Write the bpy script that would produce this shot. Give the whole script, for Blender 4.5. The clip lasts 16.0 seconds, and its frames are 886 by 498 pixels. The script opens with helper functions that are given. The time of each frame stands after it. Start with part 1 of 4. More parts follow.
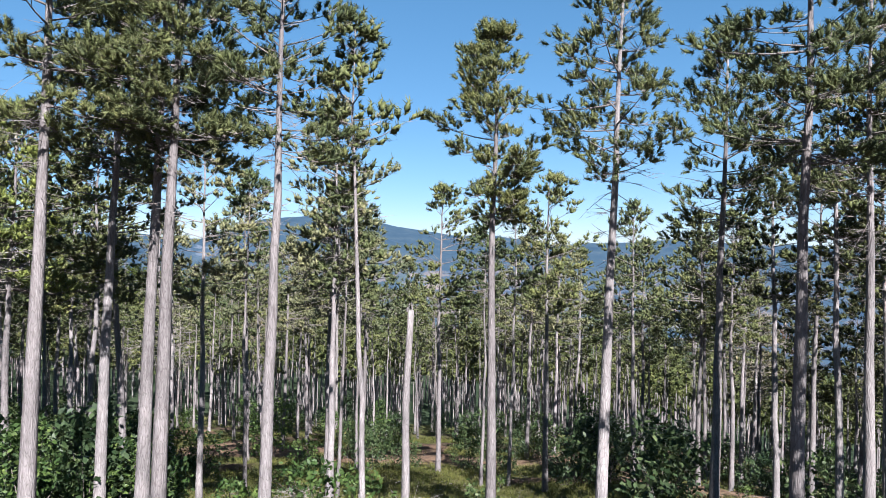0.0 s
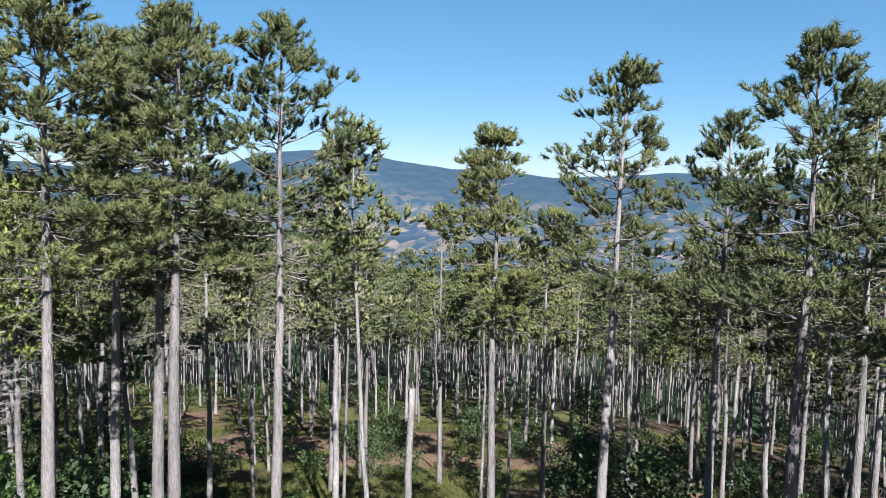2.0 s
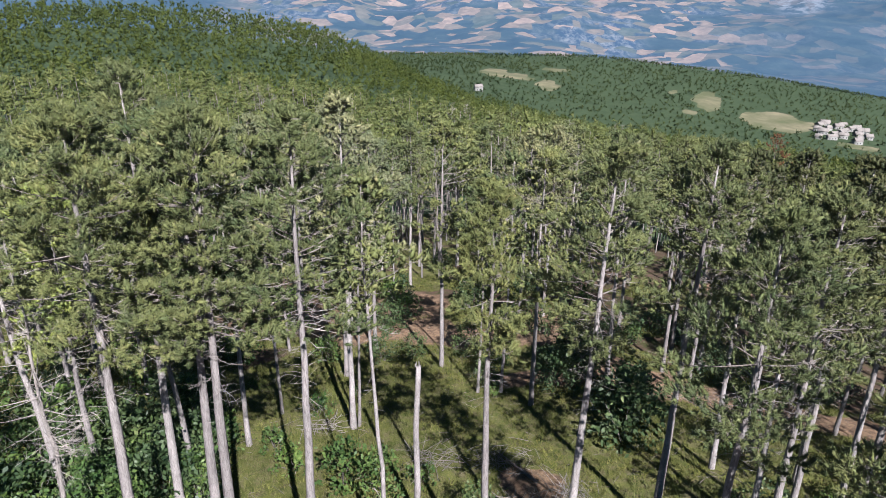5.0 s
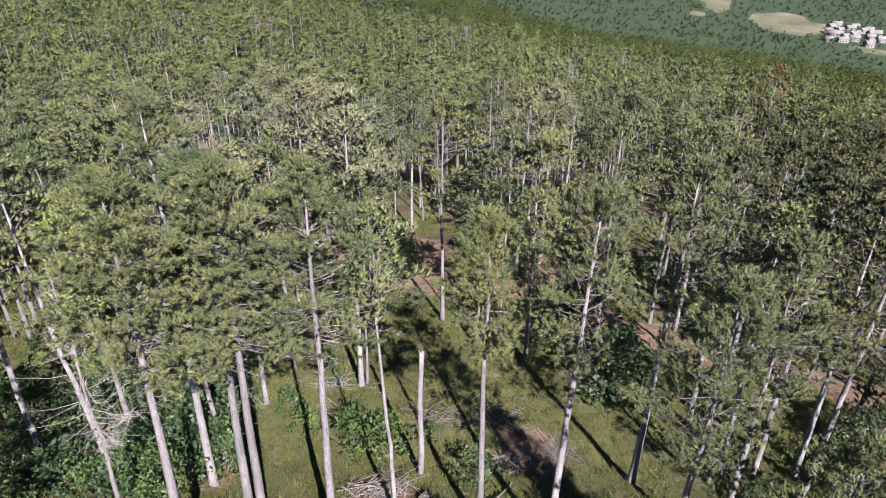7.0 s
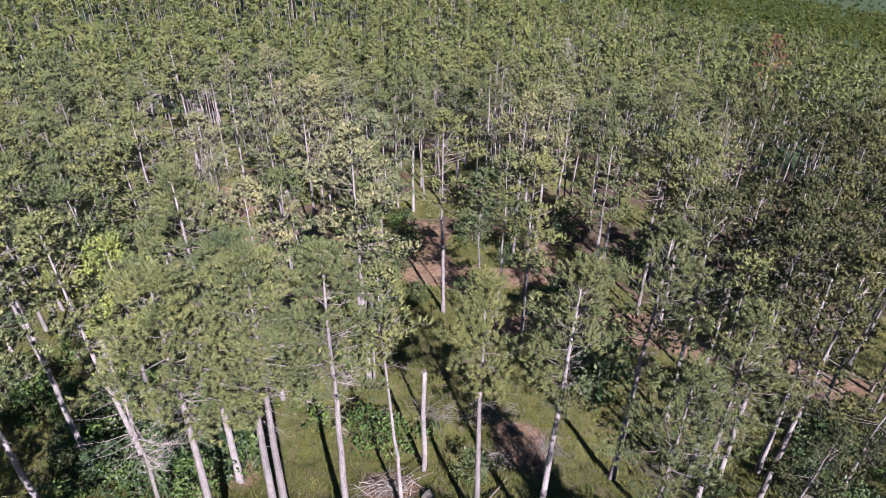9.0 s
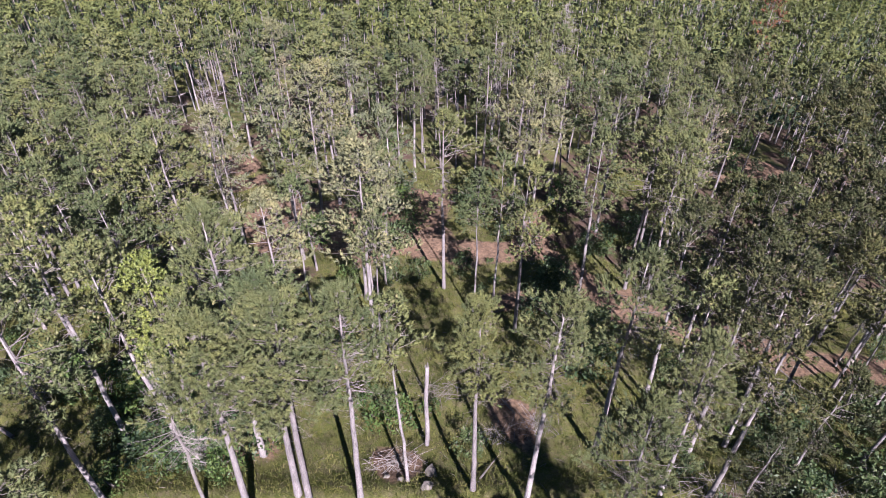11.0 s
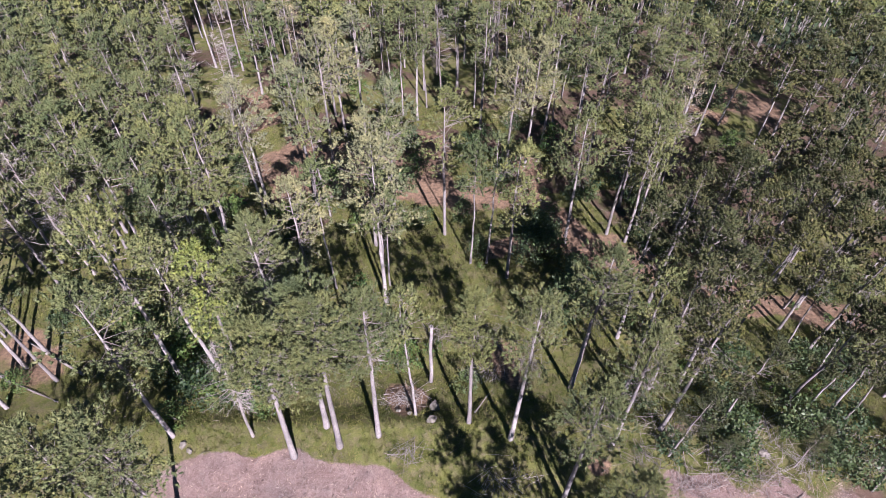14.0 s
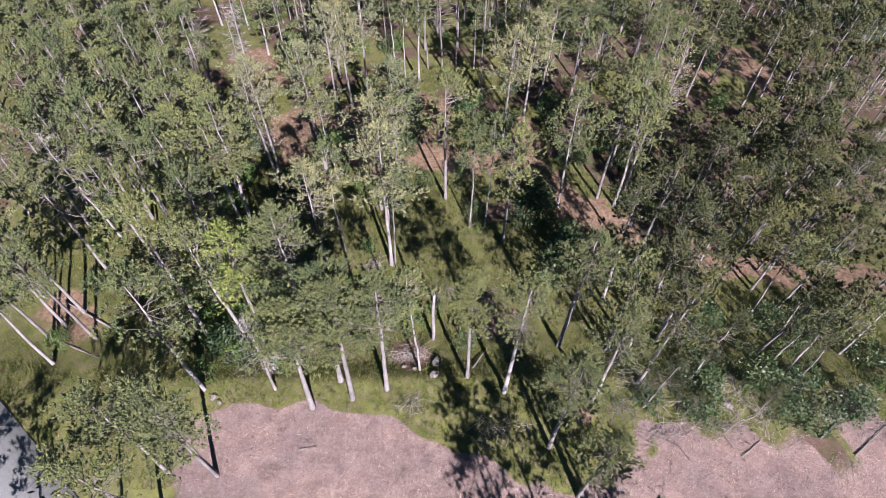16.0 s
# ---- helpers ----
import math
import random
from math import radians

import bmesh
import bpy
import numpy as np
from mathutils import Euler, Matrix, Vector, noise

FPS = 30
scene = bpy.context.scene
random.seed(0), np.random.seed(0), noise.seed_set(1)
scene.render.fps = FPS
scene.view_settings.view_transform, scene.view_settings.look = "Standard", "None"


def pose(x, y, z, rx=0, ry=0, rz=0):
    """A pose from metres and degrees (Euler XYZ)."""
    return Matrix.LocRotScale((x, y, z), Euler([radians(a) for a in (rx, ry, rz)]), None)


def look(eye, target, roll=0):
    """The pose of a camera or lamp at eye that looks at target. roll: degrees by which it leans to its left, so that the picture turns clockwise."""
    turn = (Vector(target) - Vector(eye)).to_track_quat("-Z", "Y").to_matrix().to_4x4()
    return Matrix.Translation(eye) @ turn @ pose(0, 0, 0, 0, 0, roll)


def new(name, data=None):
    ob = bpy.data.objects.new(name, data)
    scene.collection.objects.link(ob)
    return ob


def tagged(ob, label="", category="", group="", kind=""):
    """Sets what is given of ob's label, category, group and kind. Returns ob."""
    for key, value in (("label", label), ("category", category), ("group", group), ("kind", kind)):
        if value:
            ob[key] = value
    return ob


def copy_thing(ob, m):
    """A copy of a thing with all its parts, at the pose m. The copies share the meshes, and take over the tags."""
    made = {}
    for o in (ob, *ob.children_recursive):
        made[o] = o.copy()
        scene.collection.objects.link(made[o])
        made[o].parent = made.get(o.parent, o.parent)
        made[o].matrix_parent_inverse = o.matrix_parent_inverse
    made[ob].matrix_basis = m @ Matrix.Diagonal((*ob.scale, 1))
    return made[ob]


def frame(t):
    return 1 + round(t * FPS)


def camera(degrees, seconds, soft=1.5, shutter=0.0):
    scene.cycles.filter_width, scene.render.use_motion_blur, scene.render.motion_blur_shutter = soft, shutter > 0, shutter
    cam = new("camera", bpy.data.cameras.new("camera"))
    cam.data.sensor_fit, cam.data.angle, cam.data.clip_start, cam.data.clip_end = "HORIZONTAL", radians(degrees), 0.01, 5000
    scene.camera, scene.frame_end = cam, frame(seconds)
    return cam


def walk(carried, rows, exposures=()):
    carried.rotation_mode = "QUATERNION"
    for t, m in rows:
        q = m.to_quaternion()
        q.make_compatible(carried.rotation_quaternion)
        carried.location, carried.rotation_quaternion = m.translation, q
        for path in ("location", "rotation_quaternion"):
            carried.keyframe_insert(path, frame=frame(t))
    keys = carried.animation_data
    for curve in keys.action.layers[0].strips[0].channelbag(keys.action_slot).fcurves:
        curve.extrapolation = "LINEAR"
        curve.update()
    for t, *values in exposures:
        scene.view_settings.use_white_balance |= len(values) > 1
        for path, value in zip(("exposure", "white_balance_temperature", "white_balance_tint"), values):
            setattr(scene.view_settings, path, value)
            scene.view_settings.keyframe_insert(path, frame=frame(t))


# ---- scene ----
EXPOSURE = 2.82
cam = camera(64.52, 16.0, soft=0.75)
PATH = [
    (0, pose(0.000, 0.000, 12.000, 89.159, 0, 0.000) @ pose(0, 0, 0, 0, 0, 0.815)),
    (0.5, pose(-0.021, 0.027, 13.096, 89.210, 0, -0.027) @ pose(0, 0, 0, 0, 0, 0.757)),
    (1, pose(-0.042, 0.055, 14.363, 88.109, 0, -0.053) @ pose(0, 0, 0, 0, 0, 0.698)),
    (1.5, pose(-0.063, 0.082, 15.594, 86.180, 0, -0.080) @ pose(0, 0, 0, 0, 0, 0.639)),
    (2, pose(-0.085, 0.109, 16.891, 83.727, 0, -0.107) @ pose(0, 0, 0, 0, 0, 0.580)),
    (2.5, pose(-0.106, 0.137, 18.285, 81.019, 0, -0.133) @ pose(0, 0, 0, 0, 0, 0.521)),
    (3, pose(-0.127, 0.164, 19.603, 78.429, 0, -0.160) @ pose(0, 0, 0, 0, 0, 0.463)),
    (3.5, pose(-0.148, 0.191, 20.921, 75.714, 0, -0.187) @ pose(0, 0, 0, 0, 0, 0.404)),
    (4, pose(-0.169, 0.219, 22.259, 72.338, 0, -0.213) @ pose(0, 0, 0, 0, 0, 0.345)),
    (4.5, pose(-0.175, 0.181, 23.629, 68.923, 0, -0.209) @ pose(0, 0, 0, 0, 0, 0.295)),
    (4.7, pose(-0.177, 0.165, 24.149, 67.670, 0, -0.208) @ pose(0, 0, 0, 0, 0, 0.276)),
    (6.8, pose(-0.199, 0.005, 28.595, 58.576, 0, -0.191) @ pose(0, 0, 0, 0, 0, 0.067)),
    (7, pose(-0.201, -0.010, 29.113, 58.157, 0, -0.189) @ pose(0, 0, 0, 0, 0, 0.047)),
    (7.5, pose(-0.206, -0.049, 30.433, 57.111, 0, -0.185) @ pose(0, 0, 0, 0, 0, -0.002)),
    (8, pose(-0.211, -0.087, 31.771, 55.799, 0, -0.181) @ pose(0, 0, 0, 0, 0, -0.052)),
    (8.5, pose(-0.207, -0.086, 33.078, 54.451, 0, -0.163) @ pose(0, 0, 0, 0, 0, -0.090)),
    (8.7, pose(-0.205, -0.085, 33.598, 53.900, 0, -0.155) @ pose(0, 0, 0, 0, 0, -0.106)),
    (10.8, pose(-0.187, -0.080, 39.088, 47.822, 0, -0.077) @ pose(0, 0, 0, 0, 0, -0.268)),
    (11, pose(-0.185, -0.079, 39.641, 47.184, 0, -0.069) @ pose(0, 0, 0, 0, 0, -0.284)),
    (11.5, pose(-0.181, -0.078, 41.049, 45.557, 0, -0.050) @ pose(0, 0, 0, 0, 0, -0.322)),
    (12, pose(-0.176, -0.077, 42.497, 43.933, 0, -0.032) @ pose(0, 0, 0, 0, 0, -0.361)),
    (12.5, pose(-0.214, -0.115, 43.964, 42.299, 0, -0.054) @ pose(0, 0, 0, 0, 0, -0.327)),
    (13, pose(-0.252, -0.152, 45.464, 40.625, 0, -0.075) @ pose(0, 0, 0, 0, 0, -0.293)),
    (13.5, pose(-0.290, -0.190, 46.958, 38.985, 0, -0.097) @ pose(0, 0, 0, 0, 0, -0.259)),
    (14, pose(-0.328, -0.228, 48.393, 37.392, 0, -0.119) @ pose(0, 0, 0, 0, 0, -0.224)),
    (14.5, pose(-0.365, -0.266, 49.786, 35.839, 0, -0.141) @ pose(0, 0, 0, 0, 0, -0.190)),
    (15, pose(-0.403, -0.303, 51.199, 34.237, 0, -0.163) @ pose(0, 0, 0, 0, 0, -0.156)),
    (15.5, pose(-0.441, -0.341, 52.613, 32.608, 0, -0.185) @ pose(0, 0, 0, 0, 0, -0.122)),
    (16, pose(-0.479, -0.379, 54.000, 31.632, 0, -0.207) @ pose(0, 0, 0, 0, 0, -0.088)),
]
walk(cam, PATH, exposures=[(0.0, EXPOSURE - 0.04, 5150, 12), (3.5, EXPOSURE - 0.22, 5120, 6), (4.5, EXPOSURE - 0.14, 5160, 9), (8.0, EXPOSURE + 0.05, 5190, 22), (13.0, EXPOSURE + 0.10, 5180, 29), (16.0, EXPOSURE + 0.12, 5200, 23)])

# ---------------------------------------------------------------- daylight: clear sky, sun behind the camera and to its right
SUN_EL, SUN_AZ = 42.0, 161.0  # degrees; azimuth clockwise from +y
world = bpy.data.worlds.new("sky")
scene.world = world
world.use_nodes = True
sky = world.node_tree.nodes.new("ShaderNodeTexSky")
sky.sky_type, sky.sun_disc = "NISHITA", False
sky.sun_elevation, sky.sun_rotation = radians(SUN_EL), radians(SUN_AZ)
sky.altitude, sky.air_density, sky.dust_density, sky.ozone_density = 0.0, 0.6, 0.0, 1.2
even = world.node_tree.nodes.new("ShaderNodeGamma")
even.inputs["Gamma"].default_value = 0.6
rich = world.node_tree.nodes.new("ShaderNodeHueSaturation")
rich.inputs["Saturation"].default_value = 1.35
rich.inputs["Hue"].default_value = 0.482
world.node_tree.links.new(sky.outputs[0], even.inputs["Color"])
world.node_tree.links.new(even.outputs[0], rich.inputs["Color"])
world.node_tree.links.new(rich.outputs[0], world.node_tree.nodes["Background"].inputs["Color"])
world.node_tree.nodes["Background"].inputs["Strength"].default_value = 0.036
sun = new("sun", bpy.data.lights.new("sun", "SUN"))
sun.data.energy, sun.data.angle, sun.data.color = 5.0, radians(0.53), (1.0, 0.87, 0.70)
toward = Vector((math.sin(radians(SUN_AZ)) * math.cos(radians(SUN_EL)), math.cos(radians(SUN_AZ)) * math.cos(radians(SUN_EL)), math.sin(radians(SUN_EL))))
sun.matrix_basis = look(toward * 100, (0, 0, 0))

# ---------------------------------------------------------------- helpers of this scene
rng = np.random.default_rng(7)
UP = np.array([0.0, 0.0, 1.0])


class Soup:
    """Collects vertices and triangles."""

    def __init__(self):
        self.v, self.f, self.n = [], [], 0

    def add(self, v, f):
        self.v.append(np.asarray(v, float))
        self.f.append(np.asarray(f, int) + self.n)
        self.n += len(v)

    def tube(self, pts, radii, sides=5, cap=False):
        pts = np.asarray(pts, float)
        radii = np.asarray(radii, float)
        tan = np.gradient(pts, axis=0)
        tan /= np.linalg.norm(tan, axis=1, keepdims=True) + 1e-9
        ref = np.array([0.31, 0.95, 0.05]) if abs(tan[0, 2]) > 0.7 else UP
        a = np.cross(tan, ref)
        a /= np.linalg.norm(a, axis=1, keepdims=True) + 1e-9
        b = np.cross(tan, a)
        ang = np.linspace(0, 2 * math.pi, sides, endpoint=False)
        ring = np.cos(ang)[None, :, None] * a[:, None] + np.sin(ang)[None, :, None] * b[:, None]
        v = (pts[:, None] + ring * radii[:, None, None]).reshape(-1, 3)
        f = []
        for i in range(len(pts) - 1):
            for j in range(sides):
                k = (j + 1) % sides
                p, q, r, s = i * sides + j, i * sides + k, (i + 1) * sides + k, (i + 1) * sides + j
                f += [(p, q, r), (p, r, s)]
        if cap:
            top = (len(pts) - 1) * sides
            f += [(top, top + j, top + j + 1) for j in range(1, sides - 1)]
        self.add(v, f)

    def absorb(self, others):
        """Joins the given soups into this one."""
        for o in others:
            if o.n:
                self.add(np.concatenate(o.v), np.concatenate(o.f))
        return self

    def mesh(self, name, mat, smooth=False):
        me = bpy.data.meshes.new(name)
        v, f = np.concatenate(self.v), np.concatenate(self.f)
        me.vertices.add(len(v))
        me.vertices.foreach_set("co", v.ravel())
        me.loops.add(3 * len(f))
        me.loops.foreach_set("vertex_index", f.ravel())
        me.polygons.add(len(f))
        me.polygons.foreach_set("loop_start", np.arange(0, 3 * len(f), 3))
        if smooth:
            me.polygons.foreach_set("use_smooth", np.ones(len(f), bool))
        me.materials.append(mat)
        me.update(calc_edges=True)
        return me


def part(name, soup, mat, parent, label="", smooth=False, kind=""):
    ob = new(name, soup.mesh(name, mat, smooth))
    ob.parent = parent
    tagged(ob, kind=kind)
    if label:
        ob["label"] = label
    return ob


def unit(v):
    return v / (np.linalg.norm(v, axis=-1, keepdims=True) + 1e-9)


def sprays(soup, centres, axes, k, length, width, spread, r, puffy=0.0, stretch=1.0, soft=0.0):
    """k pointed needle sprays round each centre, fanned about its axis."""
    n = len(centres)
    if not n:
        return
    d = unit(axes[:, None] * (1 - spread) + unit(r.normal(size=(n, k, 3))) * (spread + 0.25))
    side = unit(np.cross(d, unit(axes[:, None] + 0.35 * r.normal(size=(n, k, 3)))))
    ln = length * r.uniform(0.75, 1.12, (n, k, 1))
    wd = width * r.uniform(0.7, 1.3, (n, k, 1))
    root = centres[:, None] - axes[:, None] * r.uniform(0, stretch, (n, k, 1)) * length
    root = root + r.normal(size=(n, k, 3)) * soft * 0.6
    end = root + d * ln
    blunt = (np.arange(k) < k * puffy)[None, :, None]
    a = np.where(blunt, end - side * wd * 0.5, root - side * wd * 0.35)
    b = np.where(blunt, end + side * wd * 0.5 - d * ln * 0.12, root + side * wd * 0.35)
    c = np.where(blunt, root, end + d * ln * 0.1)
    v = np.stack([a, b, c], 2).reshape(-1, 3)
    soup.add(v, np.arange(len(v)).reshape(-1, 3))


SPINDLE = np.array([(0.95, 0, -0.35), (-0.48, 0.82, -0.35), (-0.48, -0.82, -0.35), (0, 0, 1.1)]), np.array([(0, 1, 3), (1, 2, 3), (2, 0, 3), (0, 2, 1)])


def puffs(soup, centres, axes, radius, r, stretch=1.5):
    """The dense heart of each needle tuft: a small ragged lump drawn out along its twig."""
    v, f = SPINDLE
    n, m = len(centres), len(v)
    a = unit(np.cross(axes, r.normal(size=(n, 3))))
    b = np.cross(axes, a)
    size = radius * r.uniform(0.75, 1.25, (n, 1, 1)) * r.uniform(0.5, 1.45, (n, m, 1))
    p = centres[:, None] - axes[:, None] * radius * stretch * 0.6 + size * (v[None, :, :1] * a[:, None] + v[None, :, 1:2] * b[:, None] + stretch * v[None, :, 2:] * axes[:, None])
    soup.add(p.reshape(-1, 3), (f[None] + (np.arange(n) * m)[:, None, None]).reshape(-1, 3))


def shoots(soup, roots, axes, length, radius, sides, needles, blade, heart, r):
    """Bottle-brush shoots: thin needles standing out all round a bent twig that runs from each root along its axis."""
    n = len(roots)
    if not n:
        return
    levels, girth = (np.array([0.12, 0.5, 0.84]), np.array([0.62, 1.0, 0.74])) if sides > 4 else (np.array([0.25, 0.75]), np.array([0.95, 0.85])) if sides > 3 else (np.array([0.5]), np.array([1.0]))
    a = unit(np.cross(axes, r.normal(size=(n, 3))))
    b = np.cross(axes, a)
    ln = length * r.uniform(0.7, 1.25, n)
    rad = radius * r.uniform(0.75, 1.25, n)
    ang = np.linspace(0, 2 * math.pi, sides, endpoint=False)
    ring = np.cos(ang)[None, :, None] * a[:, None] + np.sin(ang)[None, :, None] * b[:, None]
    bend = r.normal(size=(n, 3)) * 0.12 * length
    cols = [roots[:, None]]
    for lv, g in zip(levels, girth):
        mid = roots + axes * (ln * lv)[:, None] + bend * lv ** 2
        cols.append(mid[:, None] + ring * (rad * g * heart)[:, None, None] * r.uniform(0.6, 1.4, (n, sides, 1)))
    cols.append((roots + axes * ln[:, None] + bend)[:, None])
    v = np.concatenate(cols, 1)
    m, k = v.shape[1], len(levels)
    f = [(0, 1 + (j + 1) % sides, 1 + j) for j in range(sides)]
    for i in range(k - 1):
        for j in range(sides):
            p, q = 1 + i * sides + j, 1 + i * sides + (j + 1) % sides
            f += [(p, q, q + sides), (p, q + sides, p + sides)]
    f += [(1 + (k - 1) * sides + j, 1 + (k - 1) * sides + (j + 1) % sides, m - 1) for j in range(sides)]
    soup.add(v.reshape(-1, 3), (np.array(f)[None] + (np.arange(n) * m)[:, None, None]).reshape(-1, 3))
    if needles:
        t = r.uniform(0.0, 1.0, (n, needles, 1))
        spin = r.uniform(0, 2 * math.pi, (n, needles, 1))
        out = np.cos(spin) * a[:, None] + np.sin(spin) * b[:, None]
        base = roots[:, None] + axes[:, None] * t * ln[:, None, None] + bend[:, None] * t ** 2
        d = unit(out + axes[:, None] * r.uniform(0.35, 1.1, (n, needles, 1)))
        side = unit(np.cross(d, r.normal(size=(n, needles, 3))))
        w = blade * r.uniform(0.7, 1.3, (n, needles, 1))
        tip = base + d * rad[:, None, None] * r.uniform(0.8, 1.5, (n, needles, 1))
        v = np.stack([base - side * w, base + side * w, tip], 2).reshape(-1, 3)
        soup.add(v, np.arange(len(v)).reshape(-1, 3))


def leaves(soup, centres, k, radius, size, r):
    """k small leaf blades scattered round each centre."""
    n = len(centres)
    c = centres[:, None] + r.normal(size=(n, k, 3)) * radius * 0.5
    nrm = unit(r.normal(size=(n, k, 3)) + np.array([0, 0, 0.7]))
    a = unit(np.cross(nrm, r.normal(size=(n, k, 3))))
    b = np.cross(nrm, a)
    s = size * r.uniform(0.6, 1.3, (n, k, 1))
    v = np.stack([c - a * s, c + b * s * 0.55, c + a * s, c - b * s * 0.55], 2).reshape(-1, 3)
    q = np.arange(len(v)).reshape(-1, 4)
    soup.add(v, np.concatenate([q[:, [0, 1, 2]], q[:, [0, 2, 3]]]))


# ---------------------------------------------------------------- materials
def material(name, rough=0.8):
    m = bpy.data.materials.new(name)
    m.use_nodes = True
    nt = m.node_tree
    bsdf = nt.nodes["Principled BSDF"]
    bsdf.inputs["Roughness"].default_value = rough
    bsdf.inputs["Specular IOR Level"].default_value = 0.03
    return m, nt, bsdf


def node(nt, kind, **inputs):
    n = nt.nodes.new(kind)
    for key, value in inputs.items():
        n.inputs[key.replace("_", " ")].default_value = value
    return n


def ramp(nt, source, stops):
    n = nt.nodes.new("ShaderNodeValToRGB")
    while len(n.color_ramp.elements) < len(stops):
        n.color_ramp.elements.new(0.5)
    for e, (pos, col) in zip(n.color_ramp.elements, stops):
        e.position, e.color = pos, (*col, 1)
    nt.links.new(source, n.inputs[0])
    return n.outputs[0]


def mixed(nt, fac, a, b, mode="MIX"):
    n = nt.nodes.new("ShaderNodeMix")
    n.data_type, n.blend_type = "RGBA", mode
    for sock, val in ((n.inputs[0], fac), (n.inputs[6], a), (n.inputs[7], b)):
        if isinstance(val, bpy.types.NodeSocket):
            nt.links.new(val, sock)
        elif isinstance(val, tuple):
            sock.default_value = (*val, 1)
        else:
            sock.default_value = val
    return n.outputs[2]


def place(nt, scale=(1, 1, 1)):
    geo = nt.nodes.new("ShaderNodeNewGeometry")
    m = nt.nodes.new("ShaderNodeMapping")
    m.inputs["Scale"].default_value = scale
    nt.links.new(geo.outputs["Position"], m.inputs["Vector"])
    return m.outputs[0]


def grain(nt, vec, scale, detail=4.0, rough=0.6):
    n = node(nt, "ShaderNodeTexNoise", Scale=scale, Detail=detail, Roughness=rough)
    nt.links.new(vec, n.inputs["Vector"])
    return n.outputs["Fac"]


def bump(nt, bsdf, height, strength, dist):
    b = node(nt, "ShaderNodeBump", Strength=strength, Distance=dist)
    nt.links.new(height, b.inputs["Height"])
    nt.links.new(b.outputs[0], bsdf.inputs["Normal"])


def bark_material(name, pale, dark, seam):
    m, nt, bsdf = material(name, 0.9)
    vec = place(nt, (1, 1, 0.14))
    plates = node(nt, "ShaderNodeTexVoronoi", Scale=26.0)
    plates.feature = "DISTANCE_TO_EDGE"
    nt.links.new(vec, plates.inputs["Vector"])
    fine = grain(nt, vec, 22.0)
    big = grain(nt, place(nt, (1, 1, 0.5)), 1.3, 3)
    col = ramp(nt, fine, [(0.3, dark), (0.62, pale)])
    col = mixed(nt, ramp(nt, plates.outputs["Distance"], [(0.0, (0.5, 0.5, 0.5)), (0.10, (0, 0, 0))]), col, seam)
    tone = ramp(nt, big, [(0.3, (0.62, 0.6, 0.6)), (0.7, (1.15, 1.1, 1.08))])
    col = mixed(nt, 1.0, col, tone, "MULTIPLY")
    obj = nt.nodes.new("ShaderNodeObjectInfo")
    tone = ramp(nt, obj.outputs["Random"], [(0.0, (0.72, 0.7, 0.7)), (1.0, (1.12, 1.1, 1.1))])
    nt.links.new(mixed(nt, 1.0, col, tone, "MULTIPLY"), bsdf.inputs["Base Color"])
    bump(nt, bsdf, plates.outputs["Distance"], 0.8, 0.03)
    return m


def foliage_material(name, stops, patch, through_light=0.25, rough=0.5, sheen=0.03):
    m, nt, bsdf = material(name, rough)
    bsdf.inputs["Specular IOR Level"].default_value = sheen
    geo = nt.nodes.new("ShaderNodeNewGeometry")
    obj = nt.nodes.new("ShaderNodeObjectInfo")
    col = ramp(nt, geo.outputs["Random Per Island"], stops)
    tone = ramp(nt, obj.outputs["Random"], [(0.0, (0.72, 0.8, 0.82)), (0.5, (1, 1, 1)), (1.0, (1.18, 1.14, 1.0))])
    col = mixed(nt, 1.0, col, tone, "MULTIPLY")
    tone = ramp(nt, grain(nt, place(nt), patch, 3), [(0.32, (0.62, 0.68, 0.7)), (0.68, (1.38, 1.3, 1.1))])
    col = mixed(nt, 1.0, col, tone, "MULTIPLY")
    nt.links.new(col, bsdf.inputs["Base Color"])
    tr = nt.nodes.new("ShaderNodeBsdfTranslucent")
    nt.links.new(col, tr.inputs["Color"])
    mix = node(nt, "ShaderNodeMixShader", Fac=through_light)
    nt.links.new(bsdf.outputs[0], mix.inputs[1])
    nt.links.new(tr.outputs[0], mix.inputs[2])
    nt.links.new(mix.outputs[0], nt.nodes["Material Output"].inputs["Surface"])
    return m


BARK = bark_material("pine bark", (0.160, 0.152, 0.149), (0.098, 0.090, 0.087), (0.0315, 0.0262, 0.0249))
LIMB = bark_material("limb bark", (0.1257, 0.1155, 0.1069), (0.0769, 0.0686, 0.0627), (0.0428, 0.0372, 0.0342))
DEADWOOD = bark_material("bleached dead wood", (0.145, 0.135, 0.127), (0.095, 0.088, 0.082), (0.0572, 0.0526, 0.0481))
NEEDLES = foliage_material("pine needles", [(0, (0.040, 0.047, 0.019)), (0.5, (0.050, 0.056, 0.023)), (0.92, (0.060, 0.064, 0.028)), (1, (0.078, 0.074, 0.040))], 1.1, 0.12, 0.6, 0.1)
# NEEDLES darkened: the deeper shade of the right-hand trees is put into the colour
SHADED_NEEDLES = foliage_material("shade-darkened olive needles", [(0, (0.021, 0.024, 0.009)), (0.5, (0.028, 0.030, 0.012)), (0.92, (0.035, 0.035, 0.015)), (1, (0.050, 0.045, 0.027))], 1.1, 0.12, 0.6, 0.1)
WOODS = foliage_material("distant needles", [(0, (0.0318, 0.0394, 0.0165)), (0.5, (0.042, 0.0489, 0.0203)), (1, (0.0521, 0.0579, 0.0242))], 0.3, 0.1)
